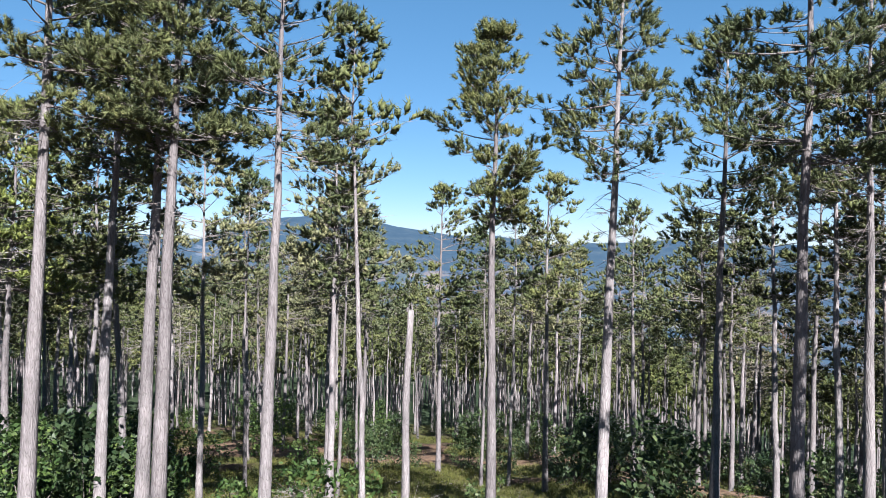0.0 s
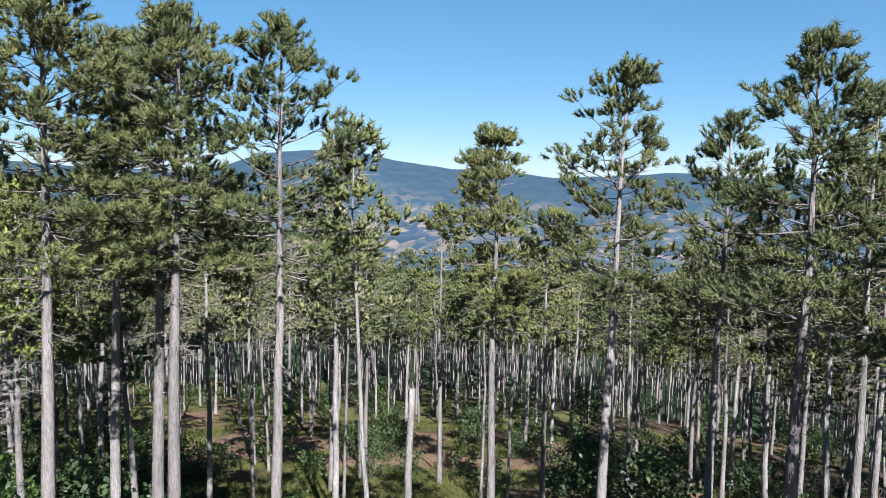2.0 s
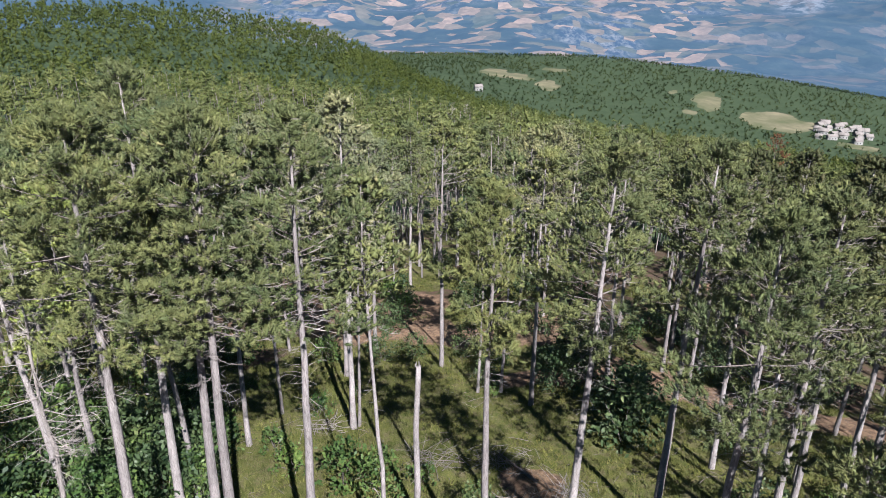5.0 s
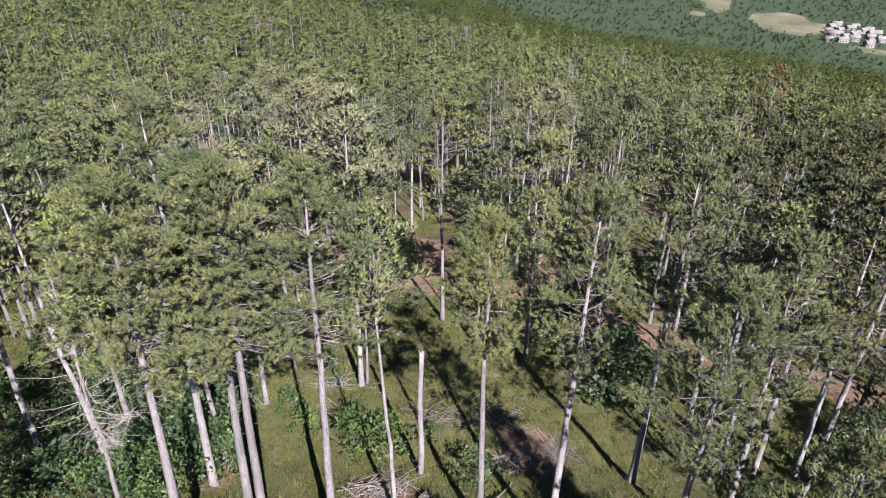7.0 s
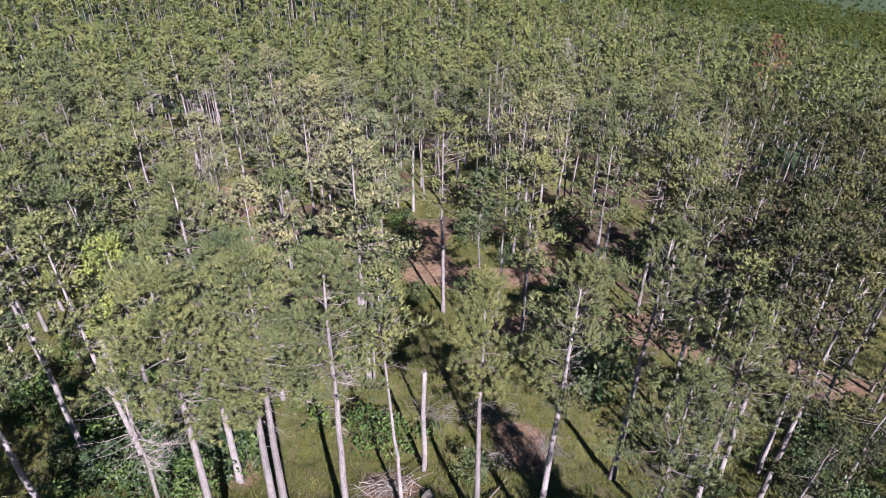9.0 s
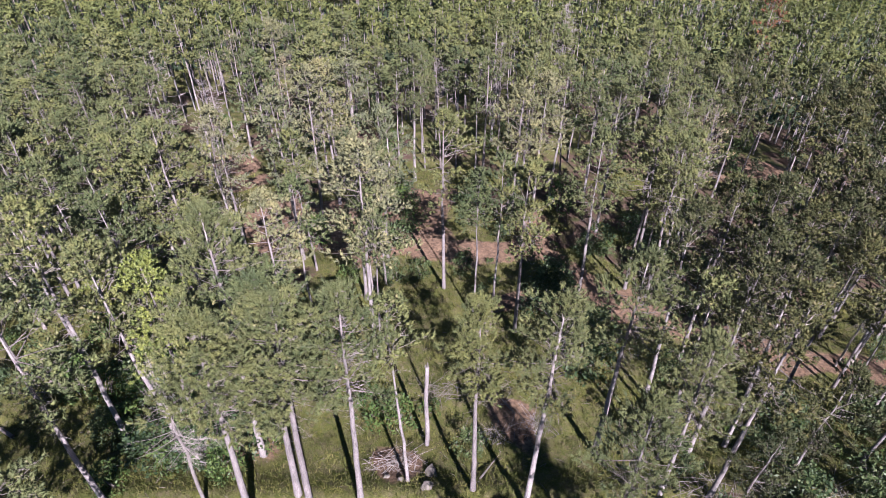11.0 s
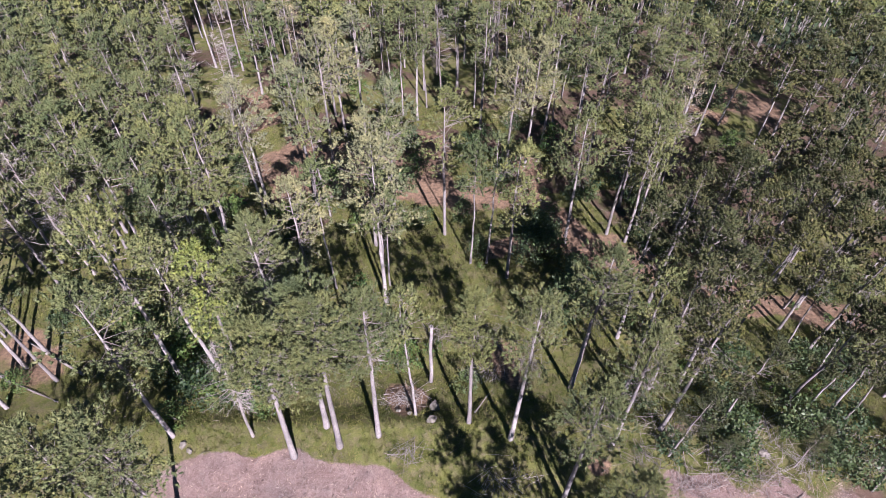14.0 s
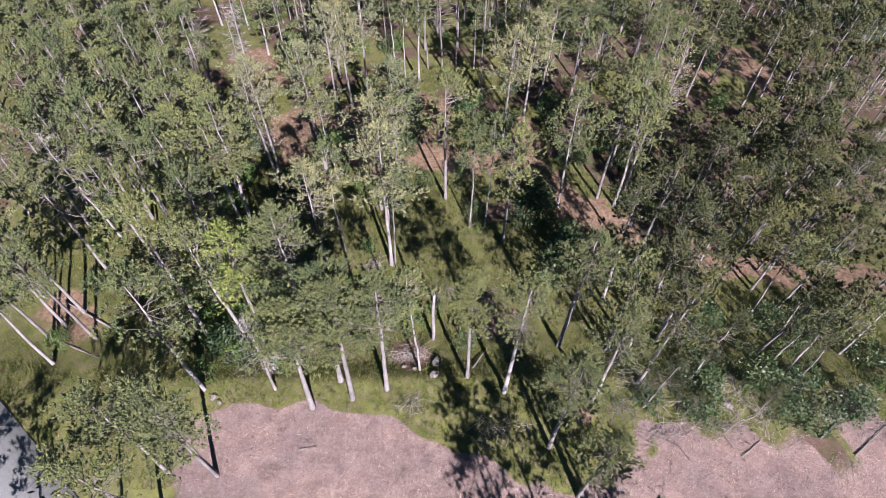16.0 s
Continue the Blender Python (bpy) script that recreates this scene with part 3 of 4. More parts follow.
# ---------------------------------------------------------------- pines
def pine_meshes(seed, tall, crown, wide, whorls, per_limb, k, length, width, dead, girth=0.17, bend=0.25, leafy=1.0, sides=8, twig=True, facets=3, blade=0.02, heart=0.6, reach=1.0, rise=58, bare=False):
    """Trunk, limbs, needles and dead branches of one pine, base at the origin."""
    r = np.random.default_rng(seed)
    trunk, crown_soup, dry, limb_list, dead_list = Soup(), Soup(), Soup(), [], []
    n = 12 if sides > 5 else 7
    h = np.linspace(0, 1, n)
    off = np.cumsum(r.normal(size=(n, 2)) * bend * 0.22, axis=0) * np.minimum(h * 2, 1)[:, None]
    off -= off[0]
    line = np.column_stack([off, h * tall])
    line[0, 2] = -0.35
    rad = girth * (0.1 + 0.9 * (1 - h) ** 0.85)
    rad[0] *= 1.25
    trunk.tube(line, rad, sides, True)

    def axis(z):
        return np.array([np.interp(z, line[:, 2], line[:, 0]), np.interp(z, line[:, 2], line[:, 1]), z])

    tips, dirs = [], []
    z0 = tall * (1 - crown)
    for lv in np.linspace(0, 1, whorls):
        zc = z0 + (tall - z0 - 0.25) * lv
        profile = max(0.10, math.sin(math.pi * (0.24 + 0.73 * lv ** 0.9)))
        for _ in range(r.integers(4, 6)):
            if r.random() > leafy and lv < 0.8:
                continue
            az = r.uniform(0, 2 * math.pi)
            ln = wide * profile * r.uniform(0.35, 1.2)
            el = math.radians(-8 + rise * lv ** 1.4 + r.normal() * 9)
            out = np.array([math.cos(az), math.sin(az), 0])
            side = np.array([-out[1], out[0], 0])
            start = axis(zc + r.uniform(-0.15, 0.15))
            s = np.linspace(0, 1, 4 if k > 20 else 3)
            curve = r.normal() * 0.12
            pts = start + ln * (s[:, None] * out * math.cos(el) + side * (curve * s ** 2)[:, None]) + UP * (ln * (math.sin(el) * s + 0.16 * s ** 2.5))[:, None]
            limb = Soup()
            limb_list.append(limb)
            limb.tube(pts, np.linspace(0.009 + 0.009 * ln, 0.005, len(s)), 3)
            m = max(2, int(per_limb * (0.45 + 0.55 * ln / wide)))
            pads = 1 + int(ln > 0.9) + int(ln > 2.0)
            where = np.linspace(1.0, 0.45 if lv < 0.6 else 0.3, pads + 1)[:pads] - r.uniform(0, 0.12, pads)
            shift = r.normal(size=pads) * 0.2 * min(ln, 1.5) * (np.arange(pads) > 0)
            for j in range(m):
                q, o = where[j % pads], shift[j % pads]
                base = np.array([np.interp(q, s, pts[:, c]) for c in range(3)])
                n3 = unit(r.normal(size=3) + np.array([0, 0, 0.75]))
                tip = base + side * o + n3 * np.array([0.46, 0.46, 0.17]) * r.uniform(0.2, 1.1) * reach + UP * 0.02
                if twig:
                    w = side * 0.010 + UP * 0.006
                    limb.add([base - w, base + w, tip], [(0, 1, 2)])
                tips.append(tip)
                dirs.append(unit(0.7 * n3 + 0.55 * out + UP * (0.45 + 0.5 * lv)))
            tips.append(pts[-1])
            dirs.append(unit(out + UP * 0.8))
            if twig and lv < 0.8:
                for _ in range(3):
                    base = pts[1] + (pts[-1] - pts[1]) * r.uniform(-0.3, 0.7)
                    end = base + out * r.uniform(0.1, 0.5) + side * r.normal() * 0.35 + UP * r.uniform(-0.05, 0.3)
                    w = side * 0.010 + UP * 0.010
                    dry.add([base - w, base + w, end], [(0, 1, 2)])
    tips.append(axis(tall) + UP * 0.1)
    dirs.append(UP)
    if not bare:
        shoots(crown_soup, np.array(tips), np.array(dirs), length, width, facets, k, blade, heart, r)
    for _ in range(dead):
        zc = z0 * (0.3 + 0.85 * r.uniform(0, 1) ** 0.55)
        high = max(0.0, zc / z0 - 0.55) / 0.55
        az, ln = r.uniform(0, 2 * math.pi), (0.12 + r.uniform(0.1, 1.35) * high) * min(1, wide / 1.7)
        out = np.array([math.cos(az), math.sin(az), 0])
        side = np.array([-out[1], out[0], 0])
        s = np.linspace(0, 1, 4 if ln > 0.5 else 2)
        droop, sag = r.uniform(-0.5, 0.45), r.uniform(-0.6, 0.4)
        pts = axis(zc) + ln * (s[:, None] * out + side * (r.normal() * 0.35 * s ** 2)[:, None]) + UP * (ln * (droop * s + sag * s ** 2))[:, None]
        bare = Soup()
        dead_list.append(bare)
        bare.tube(pts, np.linspace(0.007 + 0.006 * ln, 0.003, len(s)), 3)
        if ln > 0.6 and twig:
            for q in r.uniform(0.3, 0.98, 5):
                base = np.array([np.interp(q, s, pts[:, j]) for j in range(3)])
                tip = base + out * r.uniform(0.05, 0.35) + side * r.normal() * 0.3 + UP * r.normal() * 0.12
                w = side * 0.004 + UP * 0.008
                bare.add([base - w, base + w, tip], [(0, 1, 2)])
    return trunk, limb_list, crown_soup, dead_list, dry


def pine(seed, needles=NEEDLES, wood=BARK, label="", crown_label="", category="pine tree", singly=False, **shape):
    """A pine; singly: every branch is a part of its own, else they are joined."""
    trunk, limb_list, crown_soup, dead_list, twigs = pine_meshes(seed, **shape)
    tree = tagged(new("pine_tree"), label, category, "pines of the wood")
    live = LIMB if wood is BARK else wood
    part("trunk", trunk, wood, tree, smooth=True)
    if singly:
        for limb in limb_list:
            part("branch", limb, live, tree, smooth=True)
        for bare in dead_list:
            part("dead_branch", bare, DEADWOOD, tree, smooth=True)
        if twigs.n:
            part("dead_twigwork", twigs, DEADWOOD, tree, "bare bleached twigs within the crown", kind="stuff")
    else:
        part("branchwork", Soup().absorb(limb_list), live, tree, smooth=True, kind="stuff")
        part("dead_branchwork", Soup().absorb(dead_list + [twigs]), DEADWOOD, tree, "bare bleached dead branches", kind="stuff")
    if crown_soup.v:
        part("crown", crown_soup, needles, tree, crown_label, smooth=True, kind="stuff")
    return tree


TALL = "tall black pine, bare pale grey trunk and green needle crown"
NEAR = dict(k=17, length=0.32, width=0.155, per_limb=18, whorls=11, facets=3, blade=0.016)
FINE = {**NEAR, "singly": True, "k": 60, "length": 0.24, "width": 0.115, "facets": 4, "heart": 0.38, "blade": 0.008, "per_limb": 27, "whorls": 14}
KINDS = {
    "front": [pine(1 + i, label=TALL, tall=16.0, crown=0.38, wide=2.5, dead=64, girth=0.205, bend=0.14, **FINE) for i in range(2)],
    "sparse": [pine(4 + i, label="tall slender black pine with an open, ragged needle crown", tall=16.0, crown=0.37, wide=2.2, dead=90, girth=0.18, bend=0.12, leafy=0.88, **{**FINE, "per_limb": 17}) for i in range(3)],
    "low": [pine(21 + i, needles=SHADED_NEEDLES, label="broad pine with shade-darkened olive needles and many dead lower branches", tall=14.5, crown=0.5, wide=2.4, dead=70, girth=0.13, bend=0.3, leafy=0.82, **NEAR) for i in range(3)],
    "full": [pine(11 + i, label=TALL, tall=16.0, crown=0.43, wide=2.8, dead=50, girth=0.16, bend=0.22, leafy=0.92, **NEAR) for i in range(4)],
    "open": [pine(31 + i, label="tall slender black pine with an open, ragged needle crown", tall=16.0, crown=0.42, wide=2.4, dead=48, girth=0.155, bend=0.2, leafy=0.85, **{**NEAR, "per_limb": 14}) for i in range(3)],
    "round": [pine(51, label="black pine with a dense rounded crown on a straight trunk", tall=15.0, crown=0.38, wide=1.75, dead=52, girth=0.165, bend=0.18, **{**FINE, "per_limb": 24, "whorls": 13})],
    "bright": [pine(56, needles=FRESH, label="broad pine with a dense fresh yellow-green crown", tall=15.0, crown=0.42, wide=3.4, dead=30, girth=0.17, bend=0.2, **{**NEAR, "per_limb": 21, "whorls": 13})],
    "grey": [pine(41 + i, needles=SILVERED, label="tall black pine with a pale grey-green sunlit crown", tall=16.0, crown=0.42, wide=2.9, dead=60, girth=0.16, bend=0.2, leafy=0.92, **NEAR) for i in range(2)],
    "dim": [pine(36 + i, needles=SHADED_NEEDLES, label="tall slender pine with an open shade-darkened olive crown", tall=16.0, crown=0.42, wide=2.4, dead=64, girth=0.155, bend=0.2, leafy=0.85, **{**NEAR, "per_limb": 14}) for i in range(2)],
    "thin": [pine(61 + i, label="thin young pine with a small crown high on a bare stem", tall=13.0, crown=0.32, wide=1.4, dead=30, girth=0.09, bend=0.22, leafy=0.85, **{**NEAR, "whorls": 8, "per_limb": 9}) for i in range(3)],
    "fading": [pine(71 + i, needles=PALE, label="dying pine with thin greyish fading needles", tall=15.0, crown=0.5, wide=2.1, dead=60, girth=0.15, leafy=0.9, crown_label="sparse greyish dying needles", **{**NEAR, "per_limb": 8, "k": 7, "width": 0.08, "blade": 0.013, "length": 0.3}) for i in range(2)],
    "dead": [pine(81 + i, wood=DEADWOOD, label="dead pine, bare bleached trunk with grey twigs", tall=14.0, crown=0.55, wide=2.0, dead=60, girth=0.12, k=0, length=0.1, width=0.01, per_limb=16, whorls=14, bend=0.35, reach=2.0, rise=30, bare=True) for i in range(2)],
    "red": [pine(91, needles=RUST, label="dead pine with rusty red needles", tall=15.0, crown=0.5, wide=1.7, dead=20, girth=0.15, leafy=0.8, crown_label="rust-red dry needles", **{**NEAR, "per_limb": 6})],
}
LIGHT = dict(k=10, length=0.44, width=0.24, per_limb=10, whorls=9, facets=3, blade=0.03, sides=5, twig=False)
KINDS["back"] = [pine(101 + i, label="black pine deeper in the wood, bare stem and green crown", tall=15.5, crown=c, wide=2.6, dead=16, girth=0.14, bend=0.25, **LIGHT) for i, c in enumerate((0.36, 0.42, 0.48, 0.40))]
KINDS["dusky"] = [pine(121 + i, needles=SHADED_NEEDLES, label="black pine with a dense shade-darkened olive crown", tall=15.5, crown=c, wide=2.7, dead=16, girth=0.14, bend=0.25, **LIGHT) for i, c in enumerate((0.44, 0.5))]
USED = {}


def plant(kind, x, y, tall=None, turn=None, lean=(0, 0), fat=1.0):
    """Stands a pine of that kind with its foot on the ground."""
    stock = KINDS[kind]
    i = USED.get(kind, 0)
    USED[kind] = i + 1
    src = stock[i % len(stock)]
    own = {"front": 16.0, "sparse": 16.0, "low": 14.5, "bright": 15.0, "grey": 16.0, "dim": 16.0, "full": 16.0, "open": 16.0, "round": 15.0, "thin": 13.0, "fading": 15.0, "dead": 14.0, "red": 15.0, "back": 15.5, "dusky": 15.5}[kind]
    s = ((tall or own * rng.uniform(0.9, 1.05)) - 0.35) / own
    m = pose(x, y, ground_at(x, y), lean[0], lean[1], 0) @ pose(0, 0, 0, 0, 0, rng.uniform(0, 360) if turn is None else turn) @ Matrix.Diagonal((s * fat, s * fat, s, 1))
    if i < len(stock):
        src.matrix_basis = m
        return src
    return copy_thing(src, m @ Matrix.Diagonal((*[1 / c for c in src.scale], 1)))


# the first row along the clearing and round the grassy opening: kind, x, y, height
FRONT = [
    ("dead", -12.9, 18.2, 13.5, 0.5, -0.4), ("front", -10.0, 16.8, 17.3, 0.8, -0.3), ("sparse", -10.9, 22.3, 18.9, 0.5, 0), ("front", -8.1, 18.9, 16.7, 0.5, 0),
    ("front", -7.1, 17.5, 17.0, 0.5, 0.4), ("sparse", -4.6, 18.2, 16.8, 0.5, 0.2), ("thin", -2.2, 19.9, 15.0, -0.4, 0.2), ("round", 1.4, 19.1, 14.4, 0.1, 0.9),
    ("sparse", 4.1, 17.9, 15.9, 0.7, 1.2), ("sparse", 7.1, 13.8, 15.7, -0.1, 0.3), ("sparse", 8.8, 22.4, 16.7, 0.1, 0), ("full", -16.3, 12.1, 16.0, 0, 0),
    ("sparse", 10.6, 17.2, 15.0, 0, 0), ("sparse", 8.8, 10.4, 14.0, 0, 0),
]
# the grassy opening, the wood round it and the thinner edge, stand by stand: kind, x, y, height
UPPER_LEFT = [
    ("full", -41.2, 54.8, 15.5), ("full", -37.2, 51.9, 15.5), ("open", -35.2, 53.7, 15.5), ("full", -32.3, 48.1, 15.5), ("full", -34.8, 46.2, 15.5), ("full", -38.4, 47.4, 15.5),
    ("full", -32.6, 42.6, 15.5), ("full", -29.3, 44.3, 15.5), ("full", -35.1, 41.6, 15.5), ("full", -26.3, 42.1, 15.5), ("full", -31.9, 38.1, 15.5), ("full", -28.9, 37.2, 15.5),
    ("full", -29.1, 40.0, 15.5), ("open", -33.2, 35.9, 15.5), ("open", -29.7, 51.1, 15.5), ("full", -24.4, 44.3, 15.5), ("dead", -22.9, 47.1, 13.5), ("full", -28.0, 54.3, 15.5),
    ("open", -24.9, 52.0, 15.5), ("full", -32.9, 54.6, 15.5), ("full", -22.0, 38.8, 15.5), ("full", -20.0, 39.9, 15.5), ("full", -21.4, 34.4, 15.5), ("full", -18.8, 35.5, 15.5),
    ("fading", -16.1, 40.7, 15), ("grey", -16.6, 43.2, 15), ("open", -24.8, 34.8, 15.5), ("full", -26.9, 38.1, 15.5),
]
PALE_GAP = [
    ("dead", -23.9, 63.5, 13.5), ("fading", -21.3, 64.4, 15), ("dead", -22.1, 55.5, 13.5), ("grey", -17.6, 67.5, 15.5), ("grey", -8.7, 56.1, 15.5), ("full", -10.5, 70.1, 15.5),
    ("grey", -10.2, 53.6, 15.5), ("thin", -7.0, 65.0, 14), ("thin", -5.9, 61.9, 14), ("thin", -4.6, 59.6, 14), ("open", -3.0, 58.7, 15.5), ("thin", -2.0, 61.5, 14),
    ("dead", -0.3, 61.5, 13.5), ("thin", 1.3, 61.8, 14), ("thin", 3.4, 61.2, 14), ("open", 3.9, 56.9, 15.5), ("open", 5.6, 68.7, 15.5), ("thin", 7.8, 71.1, 14),
    ("thin", 7.3, 57.5, 14), ("open", 10.2, 53.5, 15.5), ("thin", 11.8, 57.2, 14), ("grey", 5.9, 47.7, 15.5), ("grey", 8.1, 49.8, 15.5), ("thin", 15.7, 68.1, 14),
    ("grey", -4.8, 43.0, 15.5), ("grey", -11.5, 51.0, 15.5),
]
MID_LEFT = [
    ("dead", -35.3, 34.7, 14), ("dead", -29.9, 34.5, 15), ("full", -27.7, 36.9, 17), ("full", -18.8, 29.8, 15.5), ("open", -20.4, 35.3, 17), ("full", -17.5, 34.8, 17.5),
    ("grey", -10.1, 29.3, 15.5), ("bright", -15.3, 24.5, 15), ("full", -19.2, 23.3, 18.5), ("full", -18.2, 18.2, 17), ("full", -28.5, 23.4, 15.5),
    ("open", -30.3, 26.0, 16), ("open", -31.3, 24.6, 16), ("full", -31.9, 23.2, 15), ("full", -30.7, 20.8, 15), ("full", -19.6, 12.1, 15), ("full", -16.2, 11.9, 14.5),
    ("full", -19.2, 8.7, 15.5), ("open", -16.2, 23.3, 17), ("full", -11.2, 24.8, 15.5), ("full", -29.9, 30.6, 15.5), ("full", -24.9, 30.5, 15.5),
]
UPPER_RIGHT = [
    ("open", 23.1, 72.1, 15.5), ("open", 23.5, 65.4, 15.5), ("open", 23.9, 60.1, 15.5), ("full", 21.1, 51.8, 15.5), ("full", 20.4, 56.3, 15.5), ("full", 24.0, 56.0, 15.5),
    ("full", 16.2, 38.8, 15.5), ("full", 14.7, 39.8, 15.5), ("fading", 21.5, 48.1, 15), ("dusky", 34.7, 50.5, 14.5), ("dusky", 34.6, 45.4, 14.5), ("dusky", 30.4, 43.3, 14.5),
    ("dusky", 38.8, 51.3, 14.5), ("dusky", 38.8, 57.0, 14.5), ("dusky", 43.6, 59.5, 14.5), ("dusky", 38.2, 59.7, 14.5), ("dusky", 43.0, 52.1, 14.5), ("dusky", 26.9, 39.9, 14.5),
    ("dusky", 32.5, 40.8, 14.5), ("fading", 38.0, 44.6, 15), ("low", 39.1, 41.6, 12), ("low", 23.8, 40.1, 12), ("low", 21.4, 40.8, 12), ("dusky", 32.0, 61.0, 14.5),
    ("dead", 20.5, 44.9, 13.5), ("open", 16.7, 44.0, 15.5), ("thin", 17.8, 45.0, 14), ("open", 17.5, 40.6, 15.5), ("full", 14.0, 48.6, 15.5),
    ("full", 13.9, 54.7, 15.5),
]
MID_RIGHT = [
    ("dim", 16.6, 31.2, 16.0), ("dim", 13.2, 27.3, 16.0), ("low", 28.6, 34.6, 14.5), ("low", 25.2, 32.7, 14.5), ("low", 31.3, 37.5, 14.5), ("low", 29.1, 31.2, 14.5),
    ("low", 33.3, 34.9, 14.5), ("low", 29.6, 39.4, 14.5), ("low", 26.4, 28.5, 14.5), ("low", 27.8, 26.3, 14.5), ("low", 21.9, 36.5, 14.5), ("low", 22.0, 31.9, 14.5),
    ("dim", 16.8, 26.2, 16.0), ("low", 31.8, 28.8, 14.5), ("dim", 14.4, 22.3, 16.0), ("dim", 16.8, 22.9, 16.0), ("dim", 14.1, 18.5, 16.0), ("low", 38.0, 39.7, 14.5),
    ("low", 22.1, 27.3, 14.5), ("dead", 35.7, 32.0, 11), ("dead", 27.9, 31.0, 10.5), ("thin", 24.5, 37.0, 13), ("thin", 25.1, 25.4, 12),
]
LOWER_RIGHT = [
    ("thin", 24.4, 20.1, 12), ("thin", 26.5, 23.2, 12), ("thin", 26.4, 19.0, 12), ("open", 12.5, 21.8, 15), ("low", 25.3, 19.4, 13),
    ("low", 24.3, 21.5, 13), ("low", 18.0, 18.7, 11), ("low", 14.3, 16.7, 10), ("low", 22.2, 15.9, 6), ("low", 17.2, 16.2, 5),
]
OPENING = [
    ("grey", -4.9, 31.1, 17.8), ("thin", -5.1, 31.6, 14.5), ("thin", -4.6, 31.3, 14), ("open", -0.1, 39.3, 16.3), ("thin", 2.1, 35.6, 14), ("thin", 3.5, 35.6, 15),
    ("open", 5.1, 33.8, 15.5), ("open", 10.6, 38.3, 15.5), ("thin", -9.1, 32.6, 15), ("thin", -4.8, 40.0, 14), ("thin", -10.7, 42.0, 14), ("grey", -12.1, 43.7, 16.5),
    ("grey", -6.2, 38.0, 15.5),
]
BEHIND = [("open", 11.3, 3.0, 16.5), ("thin", 6.4, 2.2, 15.5), ("open", 9.0, 0.6, 17.0), ("thin", 4.6, 3.4, 15.0), ("open", 14.2, -1.0, 17.0), ("thin", 10.8, 6.2, 15.0), ("open", 7.2, -3.5, 16.0), ("full", -21.0, 6.0, 15.5), ("full", -25.5, 3.0, 15.0), ("open", -29.5, 4.0, 15.0)]
SPOTS = []
for row in (FRONT, OPENING, MID_LEFT, UPPER_LEFT, PALE_GAP, UPPER_RIGHT, MID_RIGHT, LOWER_RIGHT, BEHIND):
    for kind, x, y, tall, *top in row:
        lean = (rng.normal() * 1.0, rng.normal() * 1.0)
        if top:
            lean = (-math.degrees(top[1] / tall), math.degrees(top[0] / tall))
        plant(kind, x, y, tall, lean=lean)
        SPOTS.append((x, y))

# the wood deeper in and to the sides
tries = count = 0
while count < 95 and tries < 12000:
    tries += 1
    y = rng.uniform(6, 72)
    x = rng.uniform(-1, 1) * (18 + 0.6 * y)
    charted = y < 57 and abs(x) < 21 + 0.45 * y
    lane = y < 24 and -34 < x < -24
    glade = math.hypot((x + 24) / 7, (y - 63) / 5) < 1 or math.hypot((x - 25) / 3, (y - 68) / 5) < 1 or math.hypot((x - 37) / 6, (y - 66) / 6) < 1
    if charted or lane or glade or (y < 17 and x > 0) or min((x - a) ** 2 + (y - b) ** 2 for a, b in SPOTS) < 3.7 ** 2:
        continue
    SPOTS.append((x, y))
    count += 1
    kind = "dusky" if x > 26 else "back"
    if rng.random() < (0.25 if -30 < x < 6 else 0.06):
        kind = rng.choice(["dead", "fading", "thin", "open"])
    plant(str(kind), x, y, rng.uniform(12.8, 16.0), lean=(rng.normal() * 1.3, rng.normal() * 1.3))
plant("red", 45.5, 92.5, 20.0)
for x, y in ((2.0, 126.0), (4.4, 127.5), (31.0, 122.0), (32.6, 124.5), (-31.5, 130.0), (-33.5, 127.0), (13.5, 76.0), (14.6, 77.2)):  # bleached stems standing over the canopy
    plant("dead", x, y, 16.0)

# ---------------------------------------------------------------- broken stem
def snag(x, y, tall):
    ob = tagged(new("tree_snag"), "broken pale pine stem with a splintered top", "dead tree")
    s, r = Soup(), np.random.default_rng(5)
    z = np.linspace(-0.3, tall, 9)
    s.tube(np.column_stack([0.04 * np.sin(z), 0.03 * np.cos(z * 1.3), z]), np.linspace(0.15, 0.105, 9), 9, True)
    top = z[-1]
    for i in range(6):
        a = i * 1.05
        c = np.array([0.085 * math.cos(a), 0.085 * math.sin(a), top - 0.05])
        s.tube([c, c + np.array([0.01, 0, r.uniform(0.08, 0.4)])], [0.03, 0.003], 3)
    part("trunk", s, BARK, ob, smooth=True)
    for _ in range(9):
        a, h = r.uniform(0, 6.28), r.uniform(0.5, tall - 0.4)
        o = np.array([math.cos(a), math.sin(a), r.uniform(-0.2, 0.3)])
        d = Soup()
        d.tube([UP * h, UP * h + o * r.uniform(0.2, 0.5)], [0.014, 0.006], 3)
        part("stub", d, DEADWOOD, ob)
    ob.matrix_basis = pose(x, y, ground_at(x, y), 0, 1.0, 0)


snag(-1.2, 23.1, 7.7)

